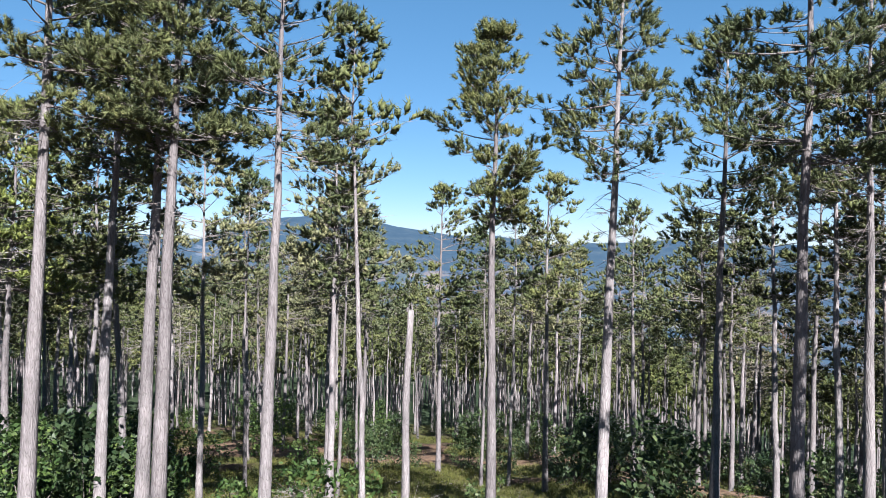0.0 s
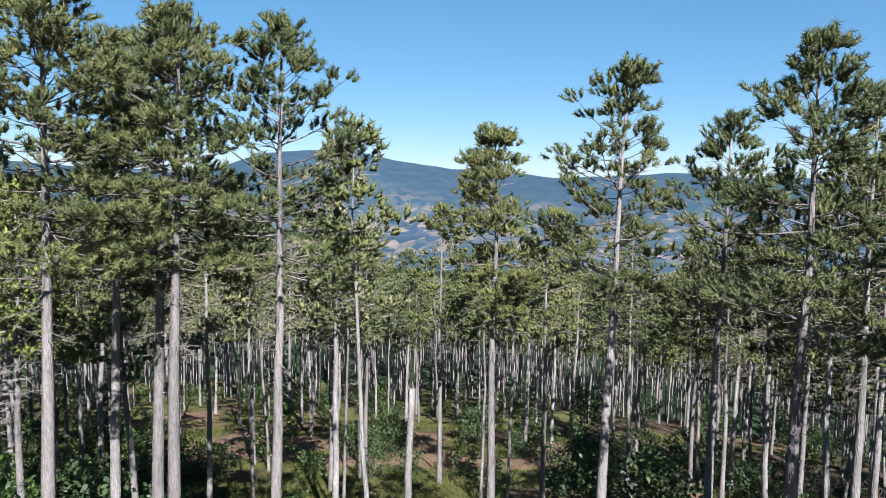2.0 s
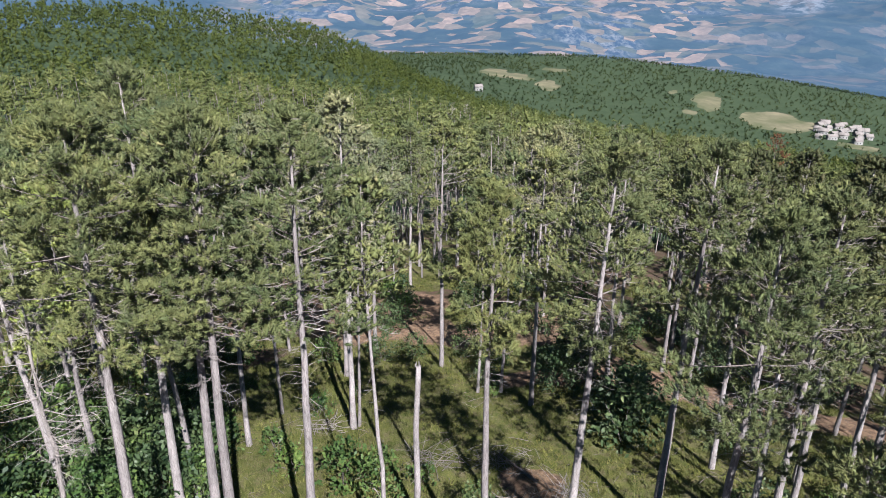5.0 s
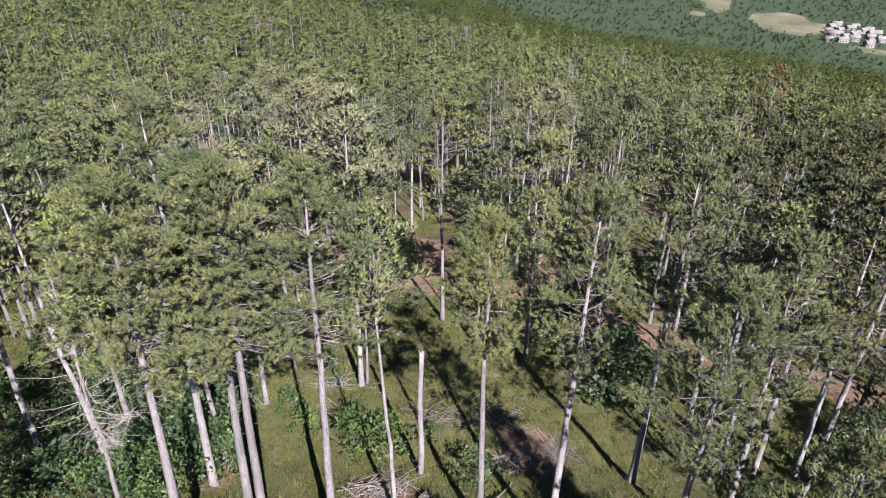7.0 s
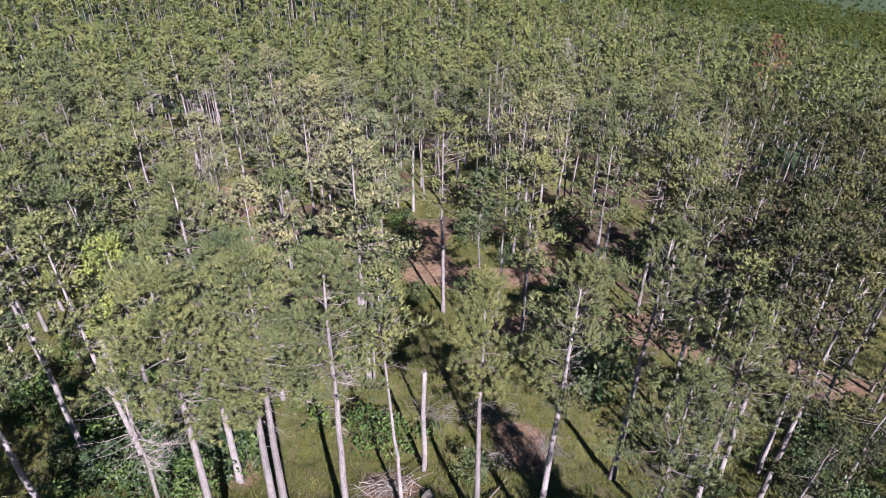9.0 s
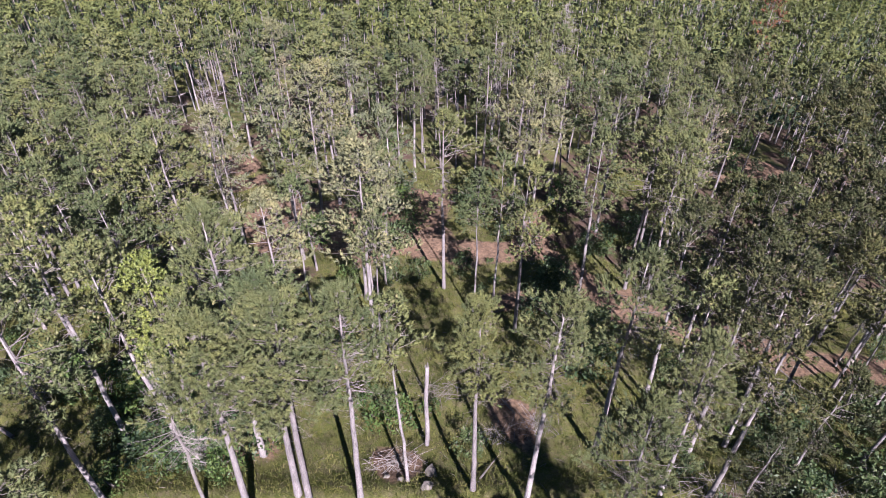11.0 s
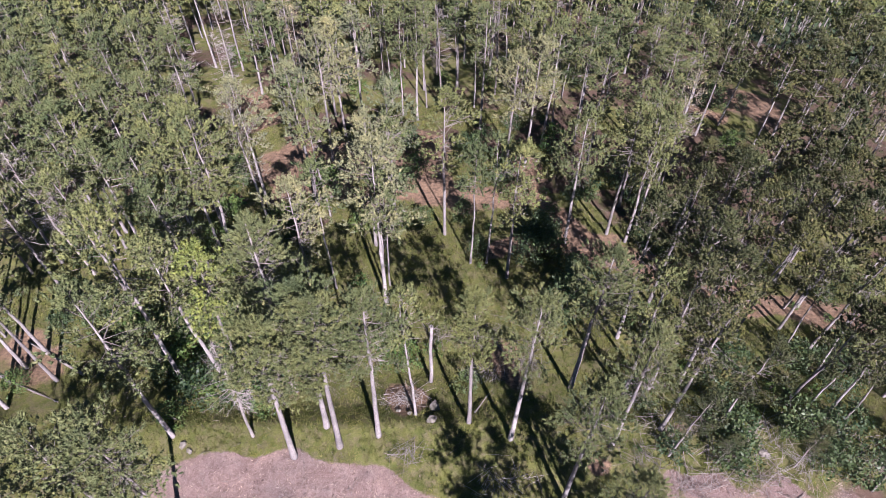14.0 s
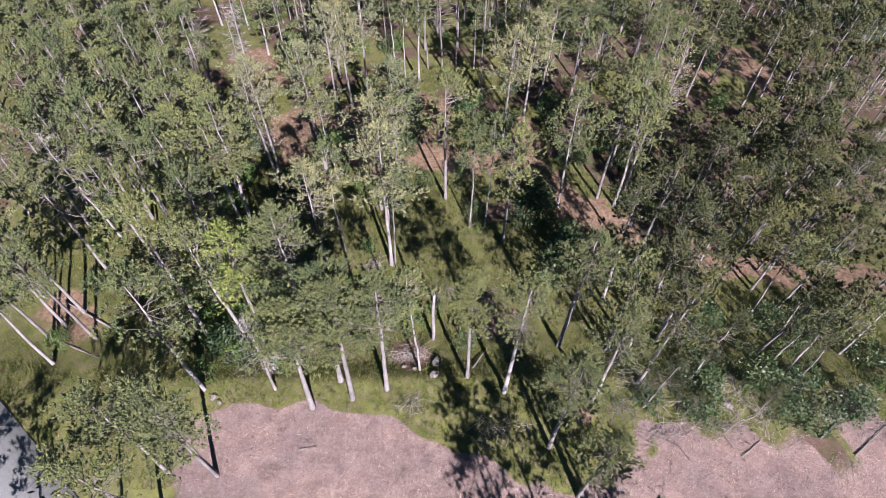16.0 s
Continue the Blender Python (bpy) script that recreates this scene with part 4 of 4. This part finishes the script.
# ---------------------------------------------------------------- the woods beyond, too many to count
def far_woods(name, spots, tall, wide, clumps, per, size, trunk_sides, mat, label, seed, low=0.6, rise=0.7):
    r = np.random.default_rng(seed)
    s, t = Soup(), Soup()
    n = len(spots)
    zg = height(spots[:, 0], spots[:, 1])
    hh = tall * r.uniform(0.78, 1.05, n)
    ww = wide * r.uniform(0.75, 1.2, n)
    u = r.uniform(0, 1, (n, clumps)) ** 0.8
    prof = np.sin(math.pi * (0.25 + 0.70 * u))
    ang = r.uniform(0, 2 * math.pi, (n, clumps))
    rad = ww[:, None] * prof * np.sqrt(r.uniform(0.05, 1, (n, clumps)))
    c = np.stack([spots[:, :1] + rad * np.cos(ang), spots[:, 1:] + rad * np.sin(ang), zg[:, None] + hh[:, None] * (low + (1 - low) * u)], -1).reshape(-1, 3)
    out = unit(np.stack([np.cos(ang), np.sin(ang), rise + 0 * ang], -1).reshape(-1, 3))
    puffs(s, c, out, size * 0.42, r, 0.8)
    if per:
        sprays(s, c, out, per, size, size * 0.35, 0.5, r)
    wood = new(name, s.mesh(name, mat, True))
    tagged(wood, label, "woodland", kind="stuff")
    if trunk_sides:
        for (x, y), z, h in zip(spots, zg, hh):
            lean = r.normal(size=2) * 0.2
            t.tube([(x, y, z - 0.4), (x + lean[0], y + lean[1], z + h * 0.9)], [0.15, 0.05], trunk_sides)
        stems = new(name.replace("wood", "stems") if "wood" in name else name + "_stems", t.mesh("stems", BARK, True))
        tagged(stems, "bare pale pine stems standing close together", "tree trunks", kind="stuff")


def scatter(n, r0, r1, half, seed, keep=None):
    r = np.random.default_rng(seed)
    d = np.sqrt(r.uniform(r0 ** 2, r1 ** 2, n))
    a = np.radians(r.uniform(-half, half, n))
    p = np.column_stack([d * np.sin(a), d * np.cos(a)])
    return p if keep is None else p[keep(p)]


def outside(p):
    return (p[:, 1] > 72) | (np.abs(p[:, 0]) > 18 + 0.6 * p[:, 1])


def off_fields(p):
    return zones(p[:, 0].copy(), p[:, 1].copy())[1] < 0.3


far_woods("pine_wood", scatter(1500, 62, 165, 44, 1, outside), 15.5, 2.1, 20, 9, 0.75, 3, WOODS, "dense green pine canopy on the slope", 2, 0.5, 0.7)
far_woods("hill_wood", scatter(8000, 150, 430, 40, 3), 13.0, 2.6, 3, 6, 1.35, 0, HILLWOOD, "dense green woodland over the rounded hill", 4, 0.5, 1.8)
far_woods("slope_wood", scatter(15000, 420, 1400, 40, 5, off_fields), 4.5, 3.0, 1, 4, 3.6, 0, MIXEDWOODS, "mixed green woodland on the far slope", 6, 0.3, 1.8)

# ---------------------------------------------------------------- shrubs
def shrub_meshes(seed, high, wide, clumps, per, size):
    r = np.random.default_rng(seed)
    stems, leaf = [], Soup()
    a = r.uniform(0, 2 * math.pi, clumps)
    u = r.uniform(0.12, 1, clumps)
    rad = wide * np.sqrt(r.uniform(0.05, 1, clumps)) * np.sin(math.pi * (0.2 + 0.7 * u))
    c = np.column_stack([rad * np.cos(a), rad * np.sin(a), high * u])
    leaves(leaf, c, per, 0.22 * wide, size, r)
    for p in c[:: max(1, clumps // 5)]:
        foot = np.array([r.normal() * 0.12, r.normal() * 0.12, -0.1])
        s = Soup()
        s.tube([foot, (foot + p) / 2 + UP * 0.15, p], [0.03, 0.018, 0.006], 3)
        stems.append(s)
    return stems, leaf


def shrub(seed, mat, label, **shape):
    stems, leaf = shrub_meshes(seed, **shape)
    ob = tagged(new("shrub"), label, "shrub", "shrubs under the pines")
    for s in stems:
        part("stem", s, LIMB, ob)
    part("foliage", leaf, mat, ob, kind="stuff")
    return ob


BUSH = [
    shrub(1, SHRUBLEAF, "bright green leafy shrub growing under the pines", high=2.4, wide=1.5, clumps=50, per=11, size=0.115),
    shrub(2, DARKLEAF, "dark green rounded oak scrub under the pines", high=3.0, wide=1.8, clumps=60, per=11, size=0.135),
    shrub(3, SHRUBLEAF, "low fresh green seedling bush in the grass", high=1.0, wide=0.8, clumps=24, per=12, size=0.08),
    shrub(4, SHRUBLEAF, "tall leafy broadleaf sapling among the pine stems", high=4.6, wide=1.5, clumps=80, per=12, size=0.12),
    shrub(5, DARKLEAF, "tall dark oak sapling in the shade of pines", high=4.0, wide=1.7, clumps=80, per=12, size=0.13),
]
THICKETS = [
    (1, 9.5, 29.9, 1.25), (4, 8.2, 38.5, 0.95),
    (3, -13.6, 21.6, 1.0), (4, -15.4, 27.6, 1.0), (3, -18.6, 28.4, 1.0), (4, 9.0, 36.5, 0.9), (4, 10.8, 33.7, 0.9), (3, -12.2, 20.6, 0.8), (3, -10.6, 23.4, 0.8), (1, 18.4, 18.5, 0.9), (1, 24.5, 15.8, 0.8), (1, 26.4, 15.4, 0.8), (4, 32.1, 64.9, 1.1),
    (0, -19.7, 30.6, 1.1), (0, -18.0, 34.9, 1.0), (0, -19.4, 26.6, 1.1), (0, -16.6, 24.7, 1.1), (0, -17.4, 22.4, 1.0), (2, -8.6, 28.8, 1.2), (0, -4.6, 25.6, 1.0),
    (0, -7.8, 40.4, 0.8), (1, 10.4, 32.1, 1.1), (1, 8.4, 38.6, 1.0), (1, 7.0, 36.1, 0.9), (0, -2.9, 25.0, 0.9), (2, -7.1, 32.9, 1.2), (0, -15.7, 21.3, 0.9),
    (1, 17.2, 47.8, 0.9), (1, 6.5, 49.2, 0.9), (1, 1.3, 22.6, 0.6), (2, -1.0, 26.0, 1.0), (0, 21.0, 24.9, 0.9), (1, 19.0, 18.0, 0.8),
]
UNDER = [(1, 18.0, 16.4, 0.7), (1, 24.0, 16.6, 0.7), (1, 14.6, 17.0, 0.7), (1, 27.6, 22.0, 0.9), (0, -14.2, 26.4, 0.9), (0, -12.4, 30.6, 0.9), (2, -7.4, 27.0, 1.3), (1, 25.6, 24.8, 0.8), (1, 22.8, 18.9, 0.9), (2, 11.4, 35.0, 1.2), (0, -18.4, 19.4, 0.8), (0, -22.5, 28.0, 1.1), (0, -24.5, 33.5, 1.0)]
belt = np.random.default_rng(31)
for _ in range(16):  # leafy belt under the pines west of the opening
    UNDER.append((int(belt.integers(0, 2)), belt.uniform(-20, -11.5), belt.uniform(21.5, 31), belt.uniform(0.9, 1.35)))
for _ in range(26):  # scrub along the north edge of the chip clearing
    x = belt.uniform(12, 34)
    UNDER.append((int(belt.integers(1, 3)), x, belt.uniform(15.8, 25), belt.uniform(0.45, 0.95)))
seen = set()
for i, x, y, s in THICKETS + UNDER:
    m = pose(x, y, ground_at(x, y), 0, 0, rng.uniform(0, 360)) @ Matrix.Diagonal((s, s, s * rng.uniform(0.85, 1.1), 1))
    if i in seen:
        copy_thing(BUSH[i], m @ Matrix.Diagonal((*[1 / c for c in BUSH[i].scale], 1)))
    else:
        seen.add(i)
        BUSH[i].matrix_basis = m


def stray_bushes(n, x0, x1, y0, y1, picks, small, large):
    for _ in range(n):
        x, y, s = rng.uniform(x0, x1), rng.uniform(y0, y1), rng.uniform(small, large)
        src = BUSH[picks[int(rng.integers(0, len(picks)))]]
        copy_thing(src, pose(x, y, ground_at(x, y), 0, 0, rng.uniform(0, 360)) @ Matrix.Diagonal((*[s / c for c in src.scale], 1)))


stray_bushes(30, 13, 36, 22, 46, (1, 2, 1), 0.5, 0.95)
stray_bushes(26, -32, -11, 22, 42, (0, 3, 4, 2), 0.6, 1.05)
stray_bushes(60, -42, 46, 44, 82, (0, 1, 3, 4), 0.55, 1.0)
stray_bushes(24, -9, 12, 33, 58, (1, 2, 2, 4), 0.4, 0.8)

# ---------------------------------------------------------------- grass, chips, fallen wood, stones
def grass_field():
    r = np.random.default_rng(21)
    p = np.column_stack([r.uniform(-36, 36, 100000), r.uniform(11, 62, 100000)])
    c, so, g = zones(p[:, 0].copy(), p[:, 1].copy())
    p = p[(g * (1 - c) * (1 - so)) > r.uniform(0.15, 1, len(p))]
    z = height(p[:, 0], p[:, 1])
    s = Soup()
    sprays(s, np.column_stack([p, z + 0.02]), np.tile(UP, (len(p), 1)), 4, 0.30, 0.036, 0.45, r, 0.0, 0.0)
    tagged(new("grass", s.mesh("grass", GRASS)), "sunlit yellow-green tufts of forest grass", "grass", kind="stuff")


def chip_layer():
    r = np.random.default_rng(22)
    p = np.column_stack([r.uniform(-20, 36, 30000), r.uniform(8, 20, 30000)])
    c, so, g = zones(p[:, 0].copy(), p[:, 1].copy())
    p = p[c > 0.6]
    n = len(p)
    z = height(p[:, 0], p[:, 1]) + 0.10 + r.uniform(-0.03, 0.04, n)
    a, ln = r.uniform(0, math.pi, n), 0.025 + 0.11 * r.uniform(0, 1, n) ** 3
    d = np.column_stack([np.cos(a), np.sin(a), r.normal(size=n) * 0.25]) * ln[:, None]
    w = np.column_stack([-np.sin(a), np.cos(a), r.normal(size=n) * 0.4]) * r.uniform(0.008, 0.02, n)[:, None]
    q = np.column_stack([p, z])
    v = np.stack([q - d - w, q + d - w * 0.6, q + d + w * 0.6, q - d + w], 1).reshape(-1, 3)
    k = np.arange(len(v)).reshape(-1, 4)
    s = Soup()
    s.add(v, np.concatenate([k[:, [0, 1, 2]], k[:, [0, 2, 3]]]))
    tagged(new("wood_chips", s.mesh("wood_chips", CHIP)), "pinkish grey shredded wood chips over the clearing", "wood chips", kind="stuff")


def stone(x, y, size, seed):
    bm = bmesh.new()
    bmesh.ops.create_icosphere(bm, subdivisions=2, radius=size)
    for v in bm.verts:
        n = noise.noise(v.co * (1.6 / size) + Vector((seed, 0, 0)))
        v.co = Vector((v.co.x * 1.2, v.co.y * 0.9, v.co.z * 0.65)) * (1 + 0.45 * n)
    me = bpy.data.meshes.new("stone")
    bm.to_mesh(me)
    bm.free()
    me.materials.append(STONE)
    ob = new("stone", me)
    ob.matrix_basis = pose(x, y, ground_at(x, y) + size * 0.2, 0, 0, seed * 50)
    tagged(ob, "pale limestone boulder lying in the grass", "stone", "stones")


def fallen(x, y, length, girth, turn, seed):
    """A fallen stem with a few broken branches."""
    r = np.random.default_rng(seed)
    ob = tagged(new("fallen_log"), "fallen bleached pine stem on the ground", "log", "fallen stems")
    s = Soup()
    a = math.radians(turn)
    q = np.linspace(-0.5, 0.5, 6) * length
    px, py = x + q * math.cos(a), y + q * math.sin(a)
    pz = height(px, py) + girth * 0.8
    pz = np.linspace(pz[0], pz[-1], 6) + 0.06
    pts = np.column_stack([px - x, py - y, pz - pz[0]])
    s.tube(pts, np.linspace(girth, girth * 0.45, 6), 7, True)
    for _ in range(int(length * 2)):
        c = pts[r.integers(1, 6)]
        stub = Soup()
        stub.tube([c, c + np.array([r.normal() * 0.4, r.normal() * 0.4, r.uniform(0, 0.35)])], [0.015, 0.005], 3)
        part("stub", stub, DEADWOOD, ob)
    part("stem", s, LIMB, ob, smooth=True)
    ob.matrix_basis = pose(x, y, pz[0])


def brush(x, y, wide, n, seed):
    """A heap of cut branches."""
    r = np.random.default_rng(seed)
    s = Soup()
    for _ in range(n):
        c = np.array([r.normal() * wide * 0.45, r.normal() * wide * 0.3, r.uniform(0.0, 0.35)])
        d = np.array([r.normal(), r.normal(), r.normal() * 0.2])
        d = d / np.linalg.norm(d) * r.uniform(0.3, 1.1)
        s.tube([c - d, c + d * 0.1 + UP * 0.05, c + d], [0.018, 0.013, 0.005], 3)
    ob = new("brush_pile", s.mesh("brush_pile", DEADWOOD))
    ob.matrix_basis = pose(x, y, ground_at(x, y) + 0.05)
    tagged(ob, "heap of dry cut branches on the forest floor", "brush pile", "brush piles", "stuff")


def stick_scatter():
    r = np.random.default_rng(23)
    p = np.column_stack([r.uniform(-26, 34, 3000), r.uniform(9, 48, 3000)])
    c, so, g = zones(p[:, 0].copy(), p[:, 1].copy())
    p = p[(c > 0.4) | (r.uniform(0, 1, len(p)) < 0.55)]
    s = Soup()
    for (x, y), z in zip(p, height(p[:, 0], p[:, 1])):
        a, ln = r.uniform(0, 6.28), 0.15 + 0.9 * r.uniform() ** 3
        d = np.array([math.cos(a), math.sin(a), r.normal() * 0.08]) * ln * 0.5
        c = np.array([x, y, z + 0.09])
        s.tube([c - d, c + UP * 0.03, c + d], [0.016, 0.013, 0.006], 3)
    tagged(new("stick_scatter", s.mesh("stick_scatter", LIMB)), "broken sticks strewn over chips and forest floor", "sticks", kind="stuff")


grass_field()
chip_layer()
stick_scatter()
for i, (x, y, s) in enumerate([(-1.1, 19.3, 0.32), (-0.9, 20.6, 0.4), (-2.6, 20.0, 0.18), (-3.4, 20.3, 0.15), (-17.4, 17.6, 0.25), (-16.9, 17.2, 0.2), (20.5, 16.8, 0.3)]):
    stone(x, y, s, i + 1)
for i, (x, y, n, g, a) in enumerate([(21.5, 13.6, 2.0, 0.05, 35), (28.5, 15.8, 5.0, 0.07, 38), (30.5, 14.4, 4.5, 0.06, 36), (-10.0, 13.8, 1.2, 0.05, 10), (-29.5, 25.5, 6.5, 0.13, 150), (-30.0, 22.5, 6.0, 0.12, 155), (3.6, 27.0, 3.0, 0.08, 120), (2.4, 21.0, 2.2, 0.07, 60)]):
    fallen(x, y, n, g, a, 40 + i)
for i, (x, y, w, n) in enumerate([(3.5, 15.0, 2.2, 60), (2.8, 27.5, 2.0, 60), (-0.6, 27.5, 1.6, 40), (-2.6, 16.8, 1.2, 40), (17.5, 16.5, 2.5, 70), (25.5, 17.5, 2.5, 70), (30.0, 17.0, 2.5, 60), (-6.5, 31.0, 1.5, 40), (5.5, 24.5, 1.8, 50), (12.5, 16.5, 2.0, 50), (-12.0, 23.5, 1.5, 30), (-2.9, 21.3, 1.7, 80), (2.6, 23.8, 1.6, 50), (15.5, 15.0, 2.0, 60), (19.5, 15.2, 2.4, 70), (22.5, 16.2, 2.0, 60), (27.5, 16.0, 2.4, 70), (32.0, 15.0, 2.4, 60), (20.5, 18.0, 2.0, 50), (14.0, 18.5, 1.8, 50), (24.5, 19.0, 2.0, 50)]):
    brush(x, y, w, n, 60 + i)


def tarmac():
    s = Soup()
    t = np.linspace(0, 1, 24)
    cx, cy = -46 + 25 * t, 24 - 22 * t ** 1.1
    v, f = [], []
    for i in range(24):
        for j, o in enumerate((-2.1, -2.0, 3.0, 3.1)):
            v.append((cx[i] + o * 0.75, cy[i] + o * 0.66, 4.17 if j in (1, 2) else 3.8))
    for i in range(23):
        for j in range(3):
            p = i * 4 + j
            f += [(p, p + 1, p + 5), (p, p + 5, p + 4)]
    s.add(v, f)
    tagged(new("road", s.mesh("road", ASPHALT)), "narrow pale tarmac lane beside the pines", "road", kind="structure")


tarmac()

# ---------------------------------------------------------------- village on the far slope
def house(x, y, w, d, h, turn, label):
    ob = tagged(new("house"), label, "house", "village houses")
    z = ground_at(x, y)
    s = Soup()
    b = [(-w / 2, -d / 2), (w / 2, -d / 2), (w / 2, d / 2), (-w / 2, d / 2)]
    v = [(p, q, -6) for p, q in b] + [(p, q, h) for p, q in b] + [(-w / 2, 0, h + d * 0.34), (w / 2, 0, h + d * 0.34)]
    f = []
    for i in range(4):
        j = (i + 1) % 4
        f += [(i, j, j + 4), (i, j + 4, i + 4)]
    f += [(4, 7, 8), (5, 9, 6)]
    s.add(v, f)
    part("wall", s, PLASTER, ob)
    rf = Soup()
    e = 0.5
    for sgn in (-1, 1):
        a0, a1 = (-w / 2 - e, sgn * (d / 2 + e), h - 0.2), (w / 2 + e, sgn * (d / 2 + e), h - 0.2)
        r0, r1 = (-w / 2 - e, 0, h + d * 0.34 + 0.12), (w / 2 + e, 0, h + d * 0.34 + 0.12)
        top = [tuple(np.add(p, (0, 0, 0.3))) for p in (a0, a1, r1, r0)]
        k = [a0, a1, r1, r0] + top
        rf.add(k, [(0, 2, 1), (0, 3, 2), (4, 5, 6), (4, 6, 7), (0, 1, 5), (0, 5, 4), (0, 4, 7), (0, 7, 3), (1, 2, 6), (1, 6, 5)])
    part("roof", rf, TILES, ob)
    for i in range(int(w // 3)):
        for lv in range(int(h // 2.8)):
            win = Soup()
            cx, cz = -w / 2 + 1.6 + i * 3.0, 1.6 + lv * 2.8
            win.add([(cx - 0.5, -d / 2 - 0.05, cz - 0.7), (cx + 0.5, -d / 2 - 0.05, cz - 0.7), (cx + 0.5, -d / 2 - 0.05, cz + 0.7), (cx - 0.5, -d / 2 - 0.05, cz + 0.7)], [(0, 1, 2), (0, 2, 3)])
            part("window", win, PANE, ob)
    ob.matrix_basis = pose(x, y, z, 0, 0, turn)


VR = np.random.default_rng(77)
LOTS = []
while len(LOTS) < 22:
    a, d = math.radians(VR.uniform(28.6, 32.0)), VR.uniform(800, 890)
    x, y = d * math.sin(a), d * math.cos(a)
    if all(math.hypot(x - p, y - q) > 9 for p, q in LOTS):
        LOTS.append((x, y))
        house(x, y, VR.uniform(6.0, 10.0), VR.uniform(5.0, 8.0), VR.uniform(2.4, 4.2), VR.uniform(-40, 40), "pale plastered village house with a tiled roof")
house(740 * math.sin(math.radians(3.0)), 740 * math.cos(math.radians(3.0)), 8, 6, 4.5, 20, "lone white farmhouse among the trees of the slope")
